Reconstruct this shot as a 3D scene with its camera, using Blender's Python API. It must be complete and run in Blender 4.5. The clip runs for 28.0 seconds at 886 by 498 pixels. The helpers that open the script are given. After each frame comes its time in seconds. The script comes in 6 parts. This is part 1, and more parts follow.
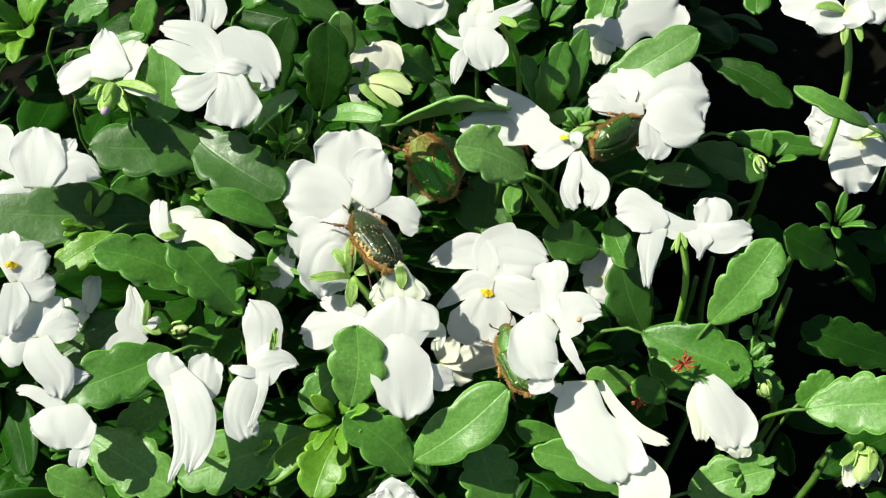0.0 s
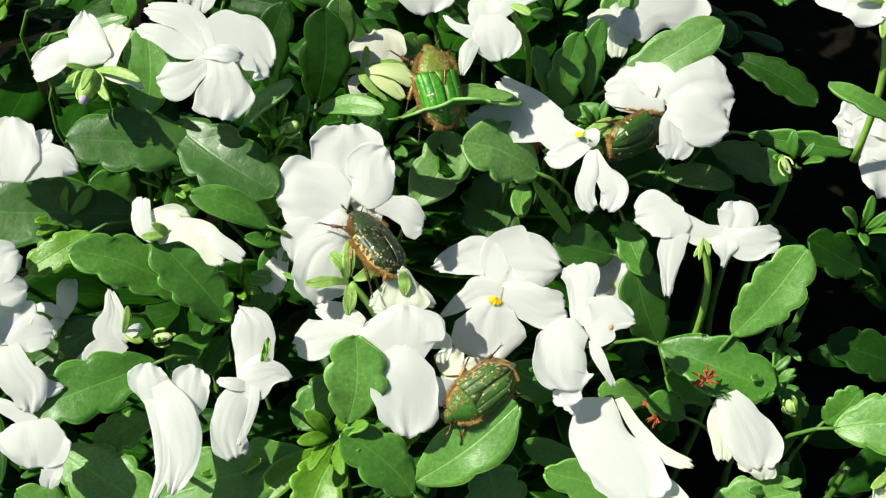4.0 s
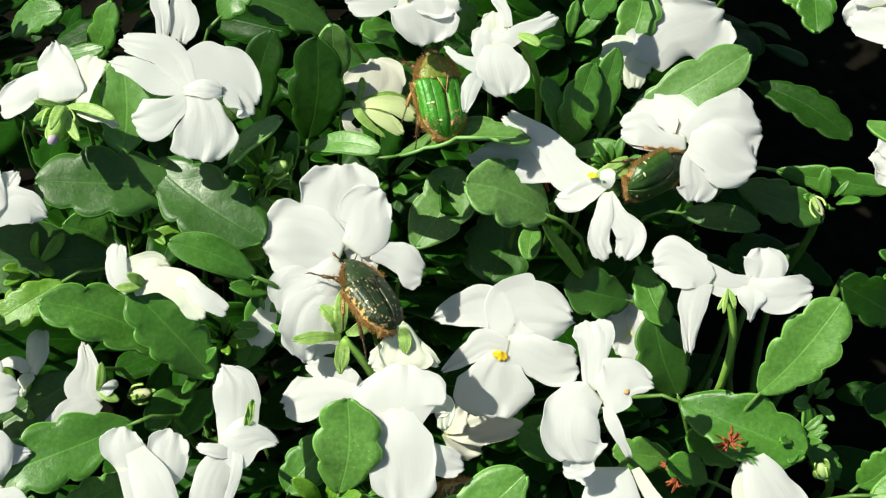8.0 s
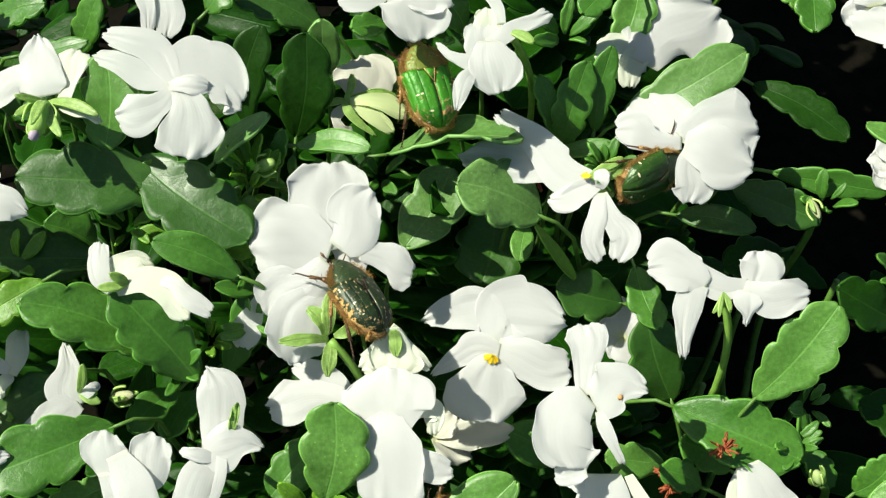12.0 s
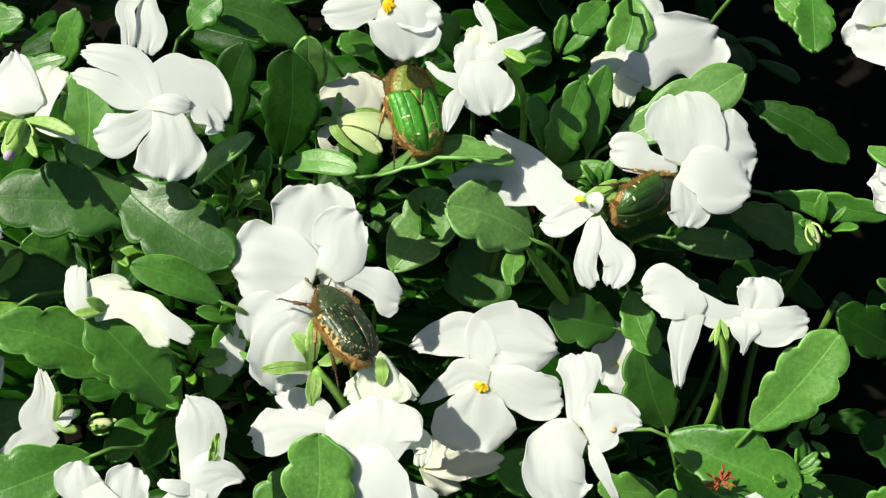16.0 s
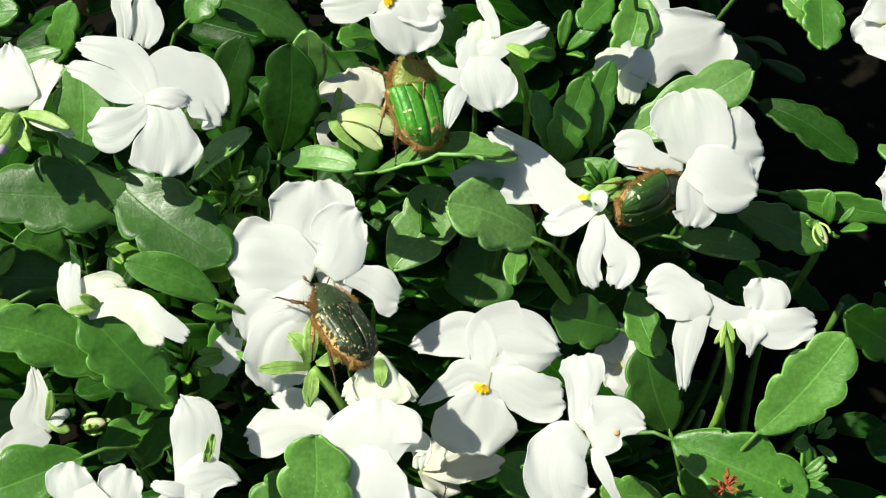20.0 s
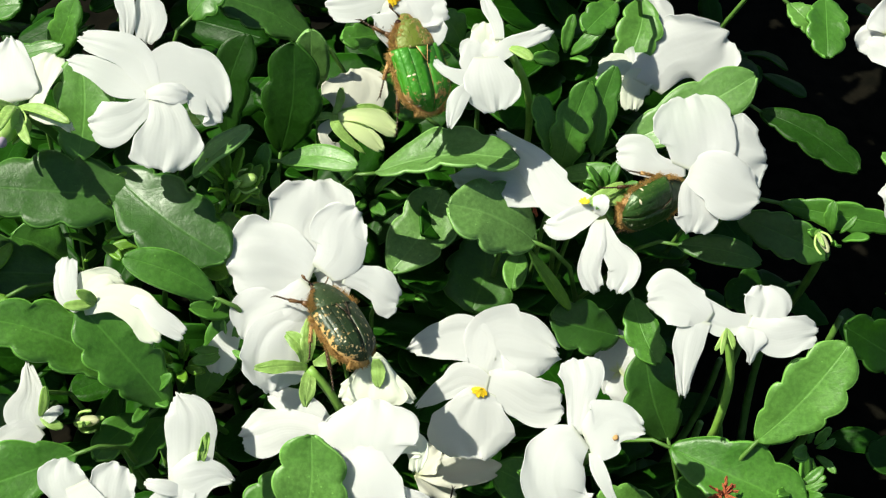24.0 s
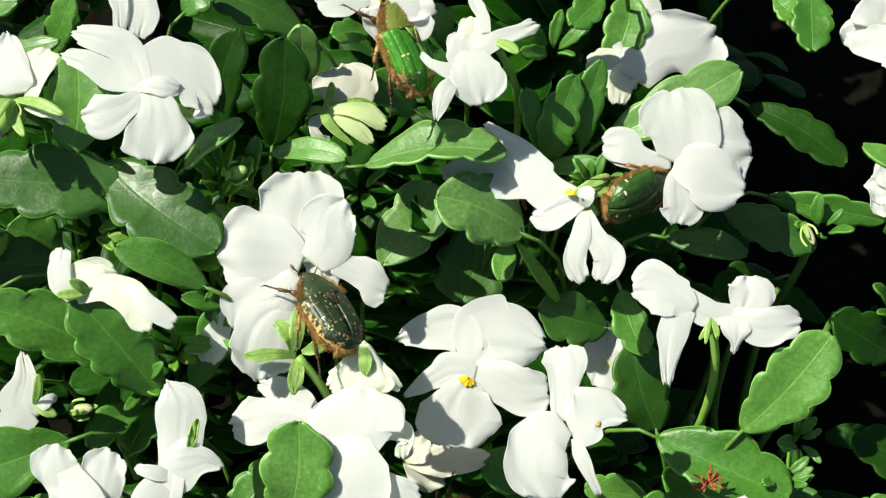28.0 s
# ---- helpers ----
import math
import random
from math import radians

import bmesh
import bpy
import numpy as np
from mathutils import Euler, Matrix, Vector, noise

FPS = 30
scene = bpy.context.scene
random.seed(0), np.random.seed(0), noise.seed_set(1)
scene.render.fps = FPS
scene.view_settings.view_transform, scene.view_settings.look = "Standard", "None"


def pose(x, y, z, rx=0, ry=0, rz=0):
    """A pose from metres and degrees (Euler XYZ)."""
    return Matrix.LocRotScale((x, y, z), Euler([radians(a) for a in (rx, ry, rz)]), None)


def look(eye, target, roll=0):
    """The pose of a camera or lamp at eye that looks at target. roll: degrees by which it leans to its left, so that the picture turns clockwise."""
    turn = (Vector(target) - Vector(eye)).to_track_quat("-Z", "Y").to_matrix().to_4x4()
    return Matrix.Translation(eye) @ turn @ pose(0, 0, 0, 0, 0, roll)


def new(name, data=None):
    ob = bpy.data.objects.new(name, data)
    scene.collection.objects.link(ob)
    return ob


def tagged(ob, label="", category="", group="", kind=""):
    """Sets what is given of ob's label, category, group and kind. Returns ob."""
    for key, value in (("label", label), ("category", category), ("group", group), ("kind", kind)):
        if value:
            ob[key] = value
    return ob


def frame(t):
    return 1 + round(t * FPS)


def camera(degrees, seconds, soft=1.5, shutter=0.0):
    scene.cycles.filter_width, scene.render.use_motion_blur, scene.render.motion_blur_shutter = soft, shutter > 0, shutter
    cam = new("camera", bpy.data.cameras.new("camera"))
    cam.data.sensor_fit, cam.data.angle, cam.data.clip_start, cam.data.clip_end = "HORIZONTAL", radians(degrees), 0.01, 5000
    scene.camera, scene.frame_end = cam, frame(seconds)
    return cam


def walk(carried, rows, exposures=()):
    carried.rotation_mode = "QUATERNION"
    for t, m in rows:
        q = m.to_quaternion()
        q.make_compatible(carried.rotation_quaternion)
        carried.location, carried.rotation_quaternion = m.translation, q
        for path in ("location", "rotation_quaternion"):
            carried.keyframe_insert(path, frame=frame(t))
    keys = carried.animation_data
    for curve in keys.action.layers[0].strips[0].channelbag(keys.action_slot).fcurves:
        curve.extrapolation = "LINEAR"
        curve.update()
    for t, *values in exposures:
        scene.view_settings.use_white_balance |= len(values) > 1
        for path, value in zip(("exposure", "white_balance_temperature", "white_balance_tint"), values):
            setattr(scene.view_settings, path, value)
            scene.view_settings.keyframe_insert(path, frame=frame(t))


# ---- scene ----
cam = camera(45, 28.0, 1.25)
PATH = [
    (0.0, (0.00252, -0.12934, 0.25911), (0.00134, -0.02524, 0.13626), -1.11),
    (0.5, (0.00192, -0.12789, 0.25799), (0.00114, -0.02406, 0.13491), -0.83),
    (1.0, (0.00210, -0.12703, 0.25728), (0.00106, -0.02335, 0.13407), -0.90),
    (1.5, (0.00111, -0.12506, 0.25737), (0.00079, -0.02232, 0.13338), -0.61),
    (2.0, (0.00326, -0.12559, 0.25719), (0.00124, -0.02244, 0.13355), -0.94),
    (2.5, (-0.00108, -0.12775, 0.25386), (0.00028, -0.02233, 0.13213), 0.47),
    (3.0, (-0.00223, -0.12595, 0.25085), (-0.00002, -0.02014, 0.12949), 1.01),
    (3.5, (-0.00255, -0.12306, 0.24976), (-0.00012, -0.01819, 0.12759), 0.97),
    (5.5, (-0.00113, -0.11212, 0.24705), (-0.00029, -0.00866, 0.12366), 0.17),
    (6.0, (-0.00144, -0.11162, 0.24707), (-0.00029, -0.00778, 0.12400), 0.41),
    (6.5, (-0.00179, -0.10903, 0.24611), (-0.00041, -0.00526, 0.12299), 0.61),
    (7.0, (-0.00121, -0.10714, 0.24423), (-0.00027, -0.00286, 0.12152), 0.32),
    (7.5, (-0.00097, -0.10433, 0.24331), (-0.00012, -0.00058, 0.12017), 0.30),
    (8.0, (0.00000, -0.10351, 0.24335), (0.00000, -0.00000, 0.12000), -0.00),
    (8.5, (0.00009, -0.10375, 0.24319), (0.00008, -0.00010, 0.11995), 0.22),
    (9.0, (0.00014, -0.10443, 0.24261), (0.00004, -0.00017, 0.11989), 0.10),
    (9.5, (-0.00099, -0.10453, 0.24151), (-0.00013, 0.00024, 0.11924), 0.60),
    (10.0, (-0.00199, -0.10334, 0.24011), (-0.00031, 0.00155, 0.11793), 0.94),
    (10.5, (-0.00215, -0.10320, 0.24037), (-0.00037, 0.00154, 0.11807), 1.08),
    (11.0, (-0.00131, -0.10316, 0.24124), (-0.00007, 0.00109, 0.11852), 0.84),
    (11.5, (-0.00056, -0.10178, 0.24097), (0.00057, 0.00193, 0.11778), 0.79),
    (12.0, (-0.00000, -0.10113, 0.24080), (0.00145, 0.00234, 0.11742), 0.98),
    (12.5, (0.00137, -0.10225, 0.24125), (0.00239, 0.00155, 0.11815), 0.65),
    (14.5, (0.00161, -0.09638, 0.23932), (0.00325, 0.00717, 0.11602), 1.12),
    (15.0, (0.00196, -0.09415, 0.23891), (0.00325, 0.00905, 0.11530), 0.73),
    (15.5, (0.00130, -0.09613, 0.23913), (0.00318, 0.00804, 0.11634), 1.21),
    (16.0, (0.00101, -0.09604, 0.23878), (0.00315, 0.00829, 0.11613), 1.52),
    (16.5, (0.00071, -0.09545, 0.23801), (0.00306, 0.00890, 0.11539), 1.74),
    (17.0, (0.00095, -0.09458, 0.23696), (0.00306, 0.00987, 0.11442), 1.68),
    (17.5, (0.00081, -0.09478, 0.23717), (0.00309, 0.00963, 0.11461), 1.61),
    (18.0, (0.00123, -0.09528, 0.23741), (0.00311, 0.00918, 0.11488), 1.51),
    (18.5, (0.00094, -0.09589, 0.23845), (0.00317, 0.00835, 0.11574), 1.76),
    (19.0, (0.00113, -0.09611, 0.23746), (0.00302, 0.00873, 0.11525), 1.60),
    (19.5, (0.00113, -0.09536, 0.23695), (0.00308, 0.00926, 0.11455), 1.66),
    (20.0, (0.00111, -0.09429, 0.23632), (0.00308, 0.01006, 0.11370), 1.77),
    (20.5, (0.00048, -0.09408, 0.23544), (0.00302, 0.01062, 0.11312), 2.27),
    (21.0, (-0.00025, -0.09197, 0.23456), (0.00301, 0.01205, 0.11168), 2.79),
    (21.5, (0.00070, -0.09171, 0.23448), (0.00303, 0.01229, 0.11157), 2.44),
    (23.5, (0.00084, -0.09444, 0.23460), (0.00316, 0.01107, 0.11299), 2.83),
    (24.0, (0.00073, -0.09520, 0.23428), (0.00309, 0.01092, 0.11319), 2.90),
    (24.5, (0.00109, -0.09626, 0.23405), (0.00312, 0.01046, 0.11348), 2.81),
    (25.0, (0.00148, -0.09665, 0.23432), (0.00326, 0.01017, 0.11384), 2.83),
    (25.5, (0.00177, -0.09642, 0.23408), (0.00336, 0.01033, 0.11353), 2.70),
    (26.0, (0.00190, -0.09640, 0.23337), (0.00335, 0.01070, 0.11313), 2.72),
    (26.5, (0.00228, -0.09570, 0.23330), (0.00342, 0.01101, 0.11271), 2.53),
    (27.0, (0.00309, -0.09629, 0.23388), (0.00361, 0.01049, 0.11335), 2.11),
    (27.5, (0.00381, -0.09816, 0.23388), (0.00406, 0.00955, 0.11417), 1.97),
    (28.0, (0.00457, -0.09850, 0.23430), (0.00492, 0.00853, 0.11399), 2.08),
]
walk(cam, [(t, look(eye, target, roll)) for t, eye, target, roll in PATH],
     exposures=[(0.0, 0.83, 6900, -2), (6.0, 0.79, 6900, -2), (15.0, 0.76, 6900, -2), (17.0, 0.80, 6900, -2), (25.0, 0.82, 6900, -2), (28.0, 0.82, 6900, -2)])

# ---- sun and sky: high sun from the left, clear sky ----
SUN_EL, SUN_AZ = 53.0, -88.0     # azimuth from +y (away from the camera) towards +x
to_sun = Vector((math.cos(radians(SUN_EL)) * math.sin(radians(SUN_AZ)),
                 math.cos(radians(SUN_EL)) * math.cos(radians(SUN_AZ)), math.sin(radians(SUN_EL))))
world = bpy.data.worlds.new("sky")
scene.world = world
world.use_nodes = True
wn = world.node_tree.nodes
sky = wn.new("ShaderNodeTexSky")
sky.sky_type, sky.sun_disc = "NISHITA", False
sky.sun_elevation, sky.sun_rotation = radians(SUN_EL), radians(SUN_AZ)
world.node_tree.links.new(sky.outputs[0], wn["Background"].inputs[0])
wn["Background"].inputs[1].default_value = 0.06
sun = new("sun", bpy.data.lights.new("sun", "SUN"))
sun.data.energy, sun.data.angle, sun.data.color = 5.0, radians(0.53), (1.0, 0.96, 0.90)
sun.matrix_world = look(to_sun, (0, 0, 0))


# ---- materials ----
class Mat:
    """A small helper round a node tree."""

    def __init__(self, name):
        self.m = bpy.data.materials.new(name)
        self.m.use_nodes = True
        self.n, self.l = self.m.node_tree.nodes, self.m.node_tree.links
        self.b = self.n["Principled BSDF"]
        self.out = self.n["Material Output"]

    def node(self, kind, **kw):
        nd = self.n.new(kind)
        for k, v in kw.items():
            nd.inputs[k].default_value = v
        return nd

    def link(self, a, b):
        self.l.new(a, b)

    def noise(self, scale, detail=4.0, rough=0.55, vec=None):
        nd = self.node("ShaderNodeTexNoise", Scale=scale, Detail=detail, Roughness=rough)
        if vec is None:
            vec = self.n.new("ShaderNodeTexCoord").outputs["Object"]
        self.link(vec, nd.inputs["Vector"])
        return nd.outputs["Fac"]

    def ramp(self, fac, stops):
        nd = self.n.new("ShaderNodeValToRGB")
        el = nd.color_ramp.elements
        while len(el) < len(stops):
            el.new(0.5)
        for e, (p, c) in zip(el, stops):
            e.position, e.color = p, (*c, 1) if len(c) == 3 else c
        self.link(fac, nd.inputs[0])
        return nd.outputs[0]

    def mix(self, fac, a, b, mode="MIX"):
        nd = self.n.new("ShaderNodeMix")
        nd.data_type, nd.blend_type = "RGBA", mode
        for i, v in ((0, fac), (6, a), (7, b)):
            if isinstance(v, (int, float)):
                nd.inputs[i].default_value = v
            elif isinstance(v, tuple):
                nd.inputs[i].default_value = (*v, 1)
            else:
                self.link(v, nd.inputs[i])
        return nd.outputs[2]

    def math(self, op, a, b=0.0, c=0.0):
        nd = self.n.new("ShaderNodeMath")
        nd.operation = op
        for i, v in enumerate((a, b, c)):
            if isinstance(v, (int, float)):
                nd.inputs[i].default_value = v
            else:
                self.link(v, nd.inputs[i])
        return nd.outputs[0]

    def bump(self, height, strength, dist):
        nd = self.node("ShaderNodeBump", Strength=strength, Distance=dist)
        self.link(height, nd.inputs["Height"])
        self.link(nd.outputs[0], self.b.inputs["Normal"])
        return nd.outputs[0]

    def colour(self, c):
        if isinstance(c, tuple):
            self.b.inputs["Base Color"].default_value = (*c, 1)
        else:
            self.link(c, self.b.inputs["Base Color"])

    def set(self, **kw):
        for k, v in kw.items():
            self.b.inputs[k.replace("_", " ")].default_value = v

    def uv(self):
        sep = self.n.new("ShaderNodeSeparateXYZ")
        self.link(self.n.new("ShaderNodeTexCoord").outputs["UV"], sep.inputs[0])
        return sep.outputs[0], sep.outputs[1]

    def rand(self):
        return self.n.new("ShaderNodeObjectInfo").outputs["Random"]

    def island(self):
        return self.n.new("ShaderNodeNewGeometry").outputs["Random Per Island"]

    def through_light(self, col, share, normal=None):
        """Lets part of the light pass through a thin blade."""
        tr = self.n.new("ShaderNodeBsdfTranslucent")
        if isinstance(col, tuple):
            tr.inputs[0].default_value = (*col, 1)
        else:
            self.link(col, tr.inputs[0])
        if normal is not None:
            self.link(normal, tr.inputs["Normal"])
        ms = self.node("ShaderNodeMixShader", Fac=share)
        self.link(self.b.outputs[0], ms.inputs[1])
        self.link(tr.outputs[0], ms.inputs[2])
        self.link(ms.outputs[0], self.out.inputs[0])


def petal_material(name, white, throat, share):
    """Velvety white petal: fine veins fanning from the base, a tinted throat."""
    k = Mat(name)
    u, v = k.uv()
    n1 = k.noise(260.0, 5)
    n2 = k.noise(60.0, 3)
    base = k.mix(k.ramp(n2, [(0.35, (0, 0, 0)), (0.7, (1, 1, 1))]), white, tuple(c * 0.95 for c in white))
    tint = k.ramp(u, [(0.0, (1, 1, 1)), (0.07, (0.6, 0.6, 0.6)), (0.17, (0, 0, 0))])
    col = k.mix(tint, base, throat)
    k.colour(col)
    veins = k.math("SINE", k.math("MULTIPLY", k.math("ADD", v, k.math("MULTIPLY", n2, 0.25)), 44.0))
    h = k.math("ADD", k.math("MULTIPLY", k.math("MULTIPLY", veins, n2), 0.07), n1)
    h = k.math("ADD", h, k.math("MULTIPLY", n2, 2.2))
    nrm = k.bump(h, 0.14, 0.0004)
    k.set(Roughness=0.62, Specular_IOR_Level=0.25, Sheen_Weight=0.15, Sheen_Roughness=0.4)
    k.through_light(col, share, nrm)
    return k.m


def leaf_material(name, dark, light, share, per_island=False, gloss=0.42):
    """Fleshy green leaf: pale midrib and side veins, mottled, waxy gloss."""
    k = Mat(name)
    u, v = k.uv()
    rnd = k.island() if per_island else k.rand()
    n1 = k.noise(420.0, 5)
    n2 = k.noise(75.0, 4)
    col = k.mix(k.ramp(n2, [(0.3, (0, 0, 0)), (0.72, (1, 1, 1))]), dark, light)
    grain = k.ramp(k.noise(1500.0, 3, 0.6), [(0.38, (0.72, 0.72, 0.72)), (0.66, (1.15, 1.15, 1.15))])
    col = k.mix(0.8, col, grain, "MULTIPLY")
    vo = k.n.new("ShaderNodeTexVoronoi")
    vo.inputs["Scale"].default_value = 900.0
    k.link(k.n.new("ShaderNodeTexCoord").outputs["Object"], vo.inputs["Vector"])
    speck = k.math("MULTIPLY", k.math("LESS_THAN", vo.outputs["Distance"], 0.13), k.math("GREATER_THAN", n2, 0.52))
    col = k.mix(k.math("MULTIPLY", speck, 0.4), col, tuple(min(1, c * 2.2 + 0.01) for c in light))
    col = k.mix(k.math("MULTIPLY", rnd, 0.45), col, tuple(c * f for c, f in zip(dark, (0.85, 0.9, 0.8))))
    av = k.math("ABSOLUTE", v)
    rib = k.math("SUBTRACT", 1.0, k.math("SMOOTH_MIN", k.math("MULTIPLY", av, 16.0), 1.0, 0.2))
    side = k.math("ABSOLUTE", k.math("SINE", k.math("MULTIPLY", k.math("SUBTRACT", u, k.math("MULTIPLY", av, 0.30)), 17.0)))
    sidev = k.math("POWER", k.math("SUBTRACT", 1.0, side), 9.0)
    vein = k.math("MAXIMUM", rib, k.math("MULTIPLY", sidev, 0.18))
    vein = k.math("MINIMUM", k.math("MAXIMUM", vein, 0.0), 1.0)
    pale = tuple(min(1, c * 1.7 + 0.006) for c in light)
    col = k.mix(k.math("MULTIPLY", vein, 0.3), col, pale)
    rim = k.math("GREATER_THAN", av, 0.965)
    col = k.mix(k.math("MULTIPLY", rim, 0.75), col, pale)
    k.colour(col)
    h = k.math("ADD", k.math("MULTIPLY", n1, 0.8), k.math("MULTIPLY", vein, -0.25))
    h = k.math("ADD", h, k.math("ADD", k.math("MULTIPLY", n2, 0.6), k.math("MULTIPLY", k.noise(2600.0, 3, 0.7), 0.15)))
    nrm = k.bump(h, 0.4, 0.0005)
    k.link(k.ramp(n1, [(0.3, (0.34, 0.34, 0.34)), (0.75, (0.52, 0.52, 0.52))]), k.b.inputs["Roughness"])
    k.set(Specular_IOR_Level=gloss)
    k.through_light(k.mix(0.5, col, (0.21, 0.41, 0.045)), share, nrm)
    return k.m


def plain_material(name, a, b, scale, rough, bump=0.3, share=0.0, metal=0.0, spec=0.4):
    k = Mat(name)
    n = k.noise(scale, 5)
    col = k.mix(k.ramp(n, [(0.35, (0, 0, 0)), (0.68, (1, 1, 1))]), a, b)
    k.colour(col)
    nrm = k.bump(k.noise(scale * 4, 4), bump, 0.0002)
    k.set(Roughness=rough, Metallic=metal, Specular_IOR_Level=spec)
    if share:
        k.through_light(col, share, nrm)
    return k.m


def shell_material(name, green, deep, tan, cover, striped=True, flecks=1.0, gloss=0.42, grain=700.0, metal=0.3, ribs=1.0, haired=0.5, flank="GREATER_THAN"):
    """Beetle shell: green with a dull metal sheen, ribs, tan worn patches and short ivory flecks towards the rim."""
    k = Mat(name)
    u, v = k.uv()
    n1 = k.noise(1100.0, 3)
    n2 = k.noise(grain if striped else 1500.0, 5, 0.72)
    n3 = k.noise(170.0, 2)
    sep = k.n.new("ShaderNodeSeparateXYZ")
    vec = k.n.new("ShaderNodeTexCoord").outputs["Object"]
    k.link(vec, sep.inputs[0])
    body = k.mix(k.ramp(n3, [(0.3, (0, 0, 0)), (0.75, (1, 1, 1))]), green, deep)
    edge = k.math("MULTIPLY", k.math("POWER", v, 3.0), 0.20)
    tail = k.math("MULTIPLY", k.math("POWER", u, 2.0), 0.07)
    worn = k.math("MULTIPLY", k.math(flank, sep.outputs[0], 0.0), 0.09)
    f = k.math("ADD", k.math("ADD", n2, edge), k.math("ADD", tail, worn))
    patch = k.ramp(f, [(cover, (0, 0, 0)), (cover + (0.04 if striped else 0.14), (1, 1, 1))])
    col = k.mix(patch, body, tan)
    vo = k.n.new("ShaderNodeTexVoronoi")
    vo.inputs["Scale"].default_value = 620.0
    mp = k.n.new("ShaderNodeMapping")
    mp.inputs["Scale"].default_value = (0.6, 1.5, 0.6)
    k.link(vec, mp.inputs["Vector"])
    k.link(mp.outputs[0], vo.inputs["Vector"])
    fleck = k.math("MULTIPLY", k.math("LESS_THAN", vo.outputs["Distance"], 0.14 * flecks), k.math("GREATER_THAN", k.math("ADD", v, k.math("MULTIPLY", u, 0.4)), 0.5))
    col = k.mix(fleck, col, (0.72, 0.62, 0.42))
    vh = k.n.new("ShaderNodeTexVoronoi")
    vh.inputs["Scale"].default_value = 2300.0
    mh = k.n.new("ShaderNodeMapping")
    mh.inputs["Scale"].default_value = (1.0, 0.45, 1.0)
    k.link(vec, mh.inputs["Vector"])
    k.link(mh.outputs[0], vh.inputs["Vector"])
    down = k.math("MULTIPLY", k.math("LESS_THAN", vh.outputs["Distance"], 0.26), k.math("GREATER_THAN", k.noise(900.0, 2), 0.48 if striped else 0.56))
    col = k.mix(k.math("MULTIPLY", down, haired), col, (0.50, 0.38, 0.20))
    k.colour(col)
    if striped:
        st = k.math("ABSOLUTE", k.math("SINE", k.math("MULTIPLY", v, 11.0)))
        h = k.math("ADD", k.math("MULTIPLY", k.math("POWER", st, 0.4), 1.3 * ribs), n1)
    else:
        h = n1
    h = k.math("ADD", h, k.math("MULTIPLY", patch, 0.8))
    k.bump(h, 0.65, 0.00030)
    k.link(k.mix(patch, (gloss, gloss, gloss), (0.85, 0.85, 0.85)), k.b.inputs["Roughness"])
    k.link(k.mix(patch, (metal, metal, metal), (0, 0, 0)), k.b.inputs["Metallic"])
    return k.m


WHITE = petal_material("petal_white", (0.85, 0.85, 0.84), (0.76, 0.80, 0.50), 0.64)
CREAM = petal_material("petal_cream", (0.79, 0.81, 0.70), (0.56, 0.70, 0.30), 0.48)
LIME = petal_material("petal_lime", (0.74, 0.82, 0.46), (0.54, 0.70, 0.20), 0.48)
# greyed white of faded blooms, also painted on petals that stand in shade
FADED_SHADED = petal_material("petal_faded_shaded", (0.62, 0.61, 0.53), (0.50, 0.52, 0.30), 0.35)
YOLK = plain_material("petal_eye", (0.88, 0.66, 0.03), (0.85, 0.52, 0.01), 900, 0.6, 0.5, 0.2)
LEAF = leaf_material("leaf_green", (0.051, 0.162, 0.018), (0.095, 0.245, 0.034), 0.30)
LEAF_DEEP = leaf_material("leaf_deep", (0.029, 0.094, 0.012), (0.056, 0.148, 0.021), 0.26)
LEAF_PALE = leaf_material("leaf_pale", (0.092, 0.235, 0.036), (0.146, 0.315, 0.062), 0.30)
LEAF_GREY = leaf_material("leaf_grey", (0.092, 0.205, 0.044), (0.146, 0.285, 0.074), 0.24)
LEAF_YOUNG = leaf_material("leaf_young", (0.108, 0.261, 0.018), (0.167, 0.338, 0.031), 0.32)
# dark copy of the leaf green: shade put into the colour of set-back leaves
LEAF_SHADED = leaf_material("leaf_shaded", (0.009, 0.039, 0.003), (0.018, 0.062, 0.006), 0.2, False, 0.14)
# lower leaves: green darkened well below the others to paint in the gaps' shade
LEAF_MASS_SHADED = leaf_material("leaf_mass_shaded", (0.009, 0.046, 0.003), (0.019, 0.079, 0.005), 0.22, True, 0.10)
STALK = plain_material("stalk", (0.07, 0.16, 0.025), (0.11, 0.22, 0.04), 500, 0.45, 0.3, 0.15)
STALK_PALE = plain_material("stalk_pale", (0.17, 0.33, 0.05), (0.24, 0.42, 0.08), 500, 0.45, 0.3, 0.15)
SEPAL = leaf_material("sepal_green", (0.30, 0.48, 0.11), (0.42, 0.60, 0.18), 0.42)
LILAC = plain_material("bud_lilac", (0.30, 0.22, 0.34), (0.42, 0.36, 0.40), 700, 0.6)
RUST = plain_material("withered_rust", (0.20, 0.038, 0.015), (0.34, 0.09, 0.03), 800, 0.8)
# soil blackened, nearly without gloss: its colour stands in for deep shade
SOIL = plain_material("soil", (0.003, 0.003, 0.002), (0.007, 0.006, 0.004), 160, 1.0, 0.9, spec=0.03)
SHELL_BRIGHT = shell_material("shell_bright", (0.048, 0.235, 0.010), (0.026, 0.140, 0.007), (0.44, 0.25, 0.09), 0.66, True, 1.0, 0.45, 700.0, 0.12, 0.7, 0.15)
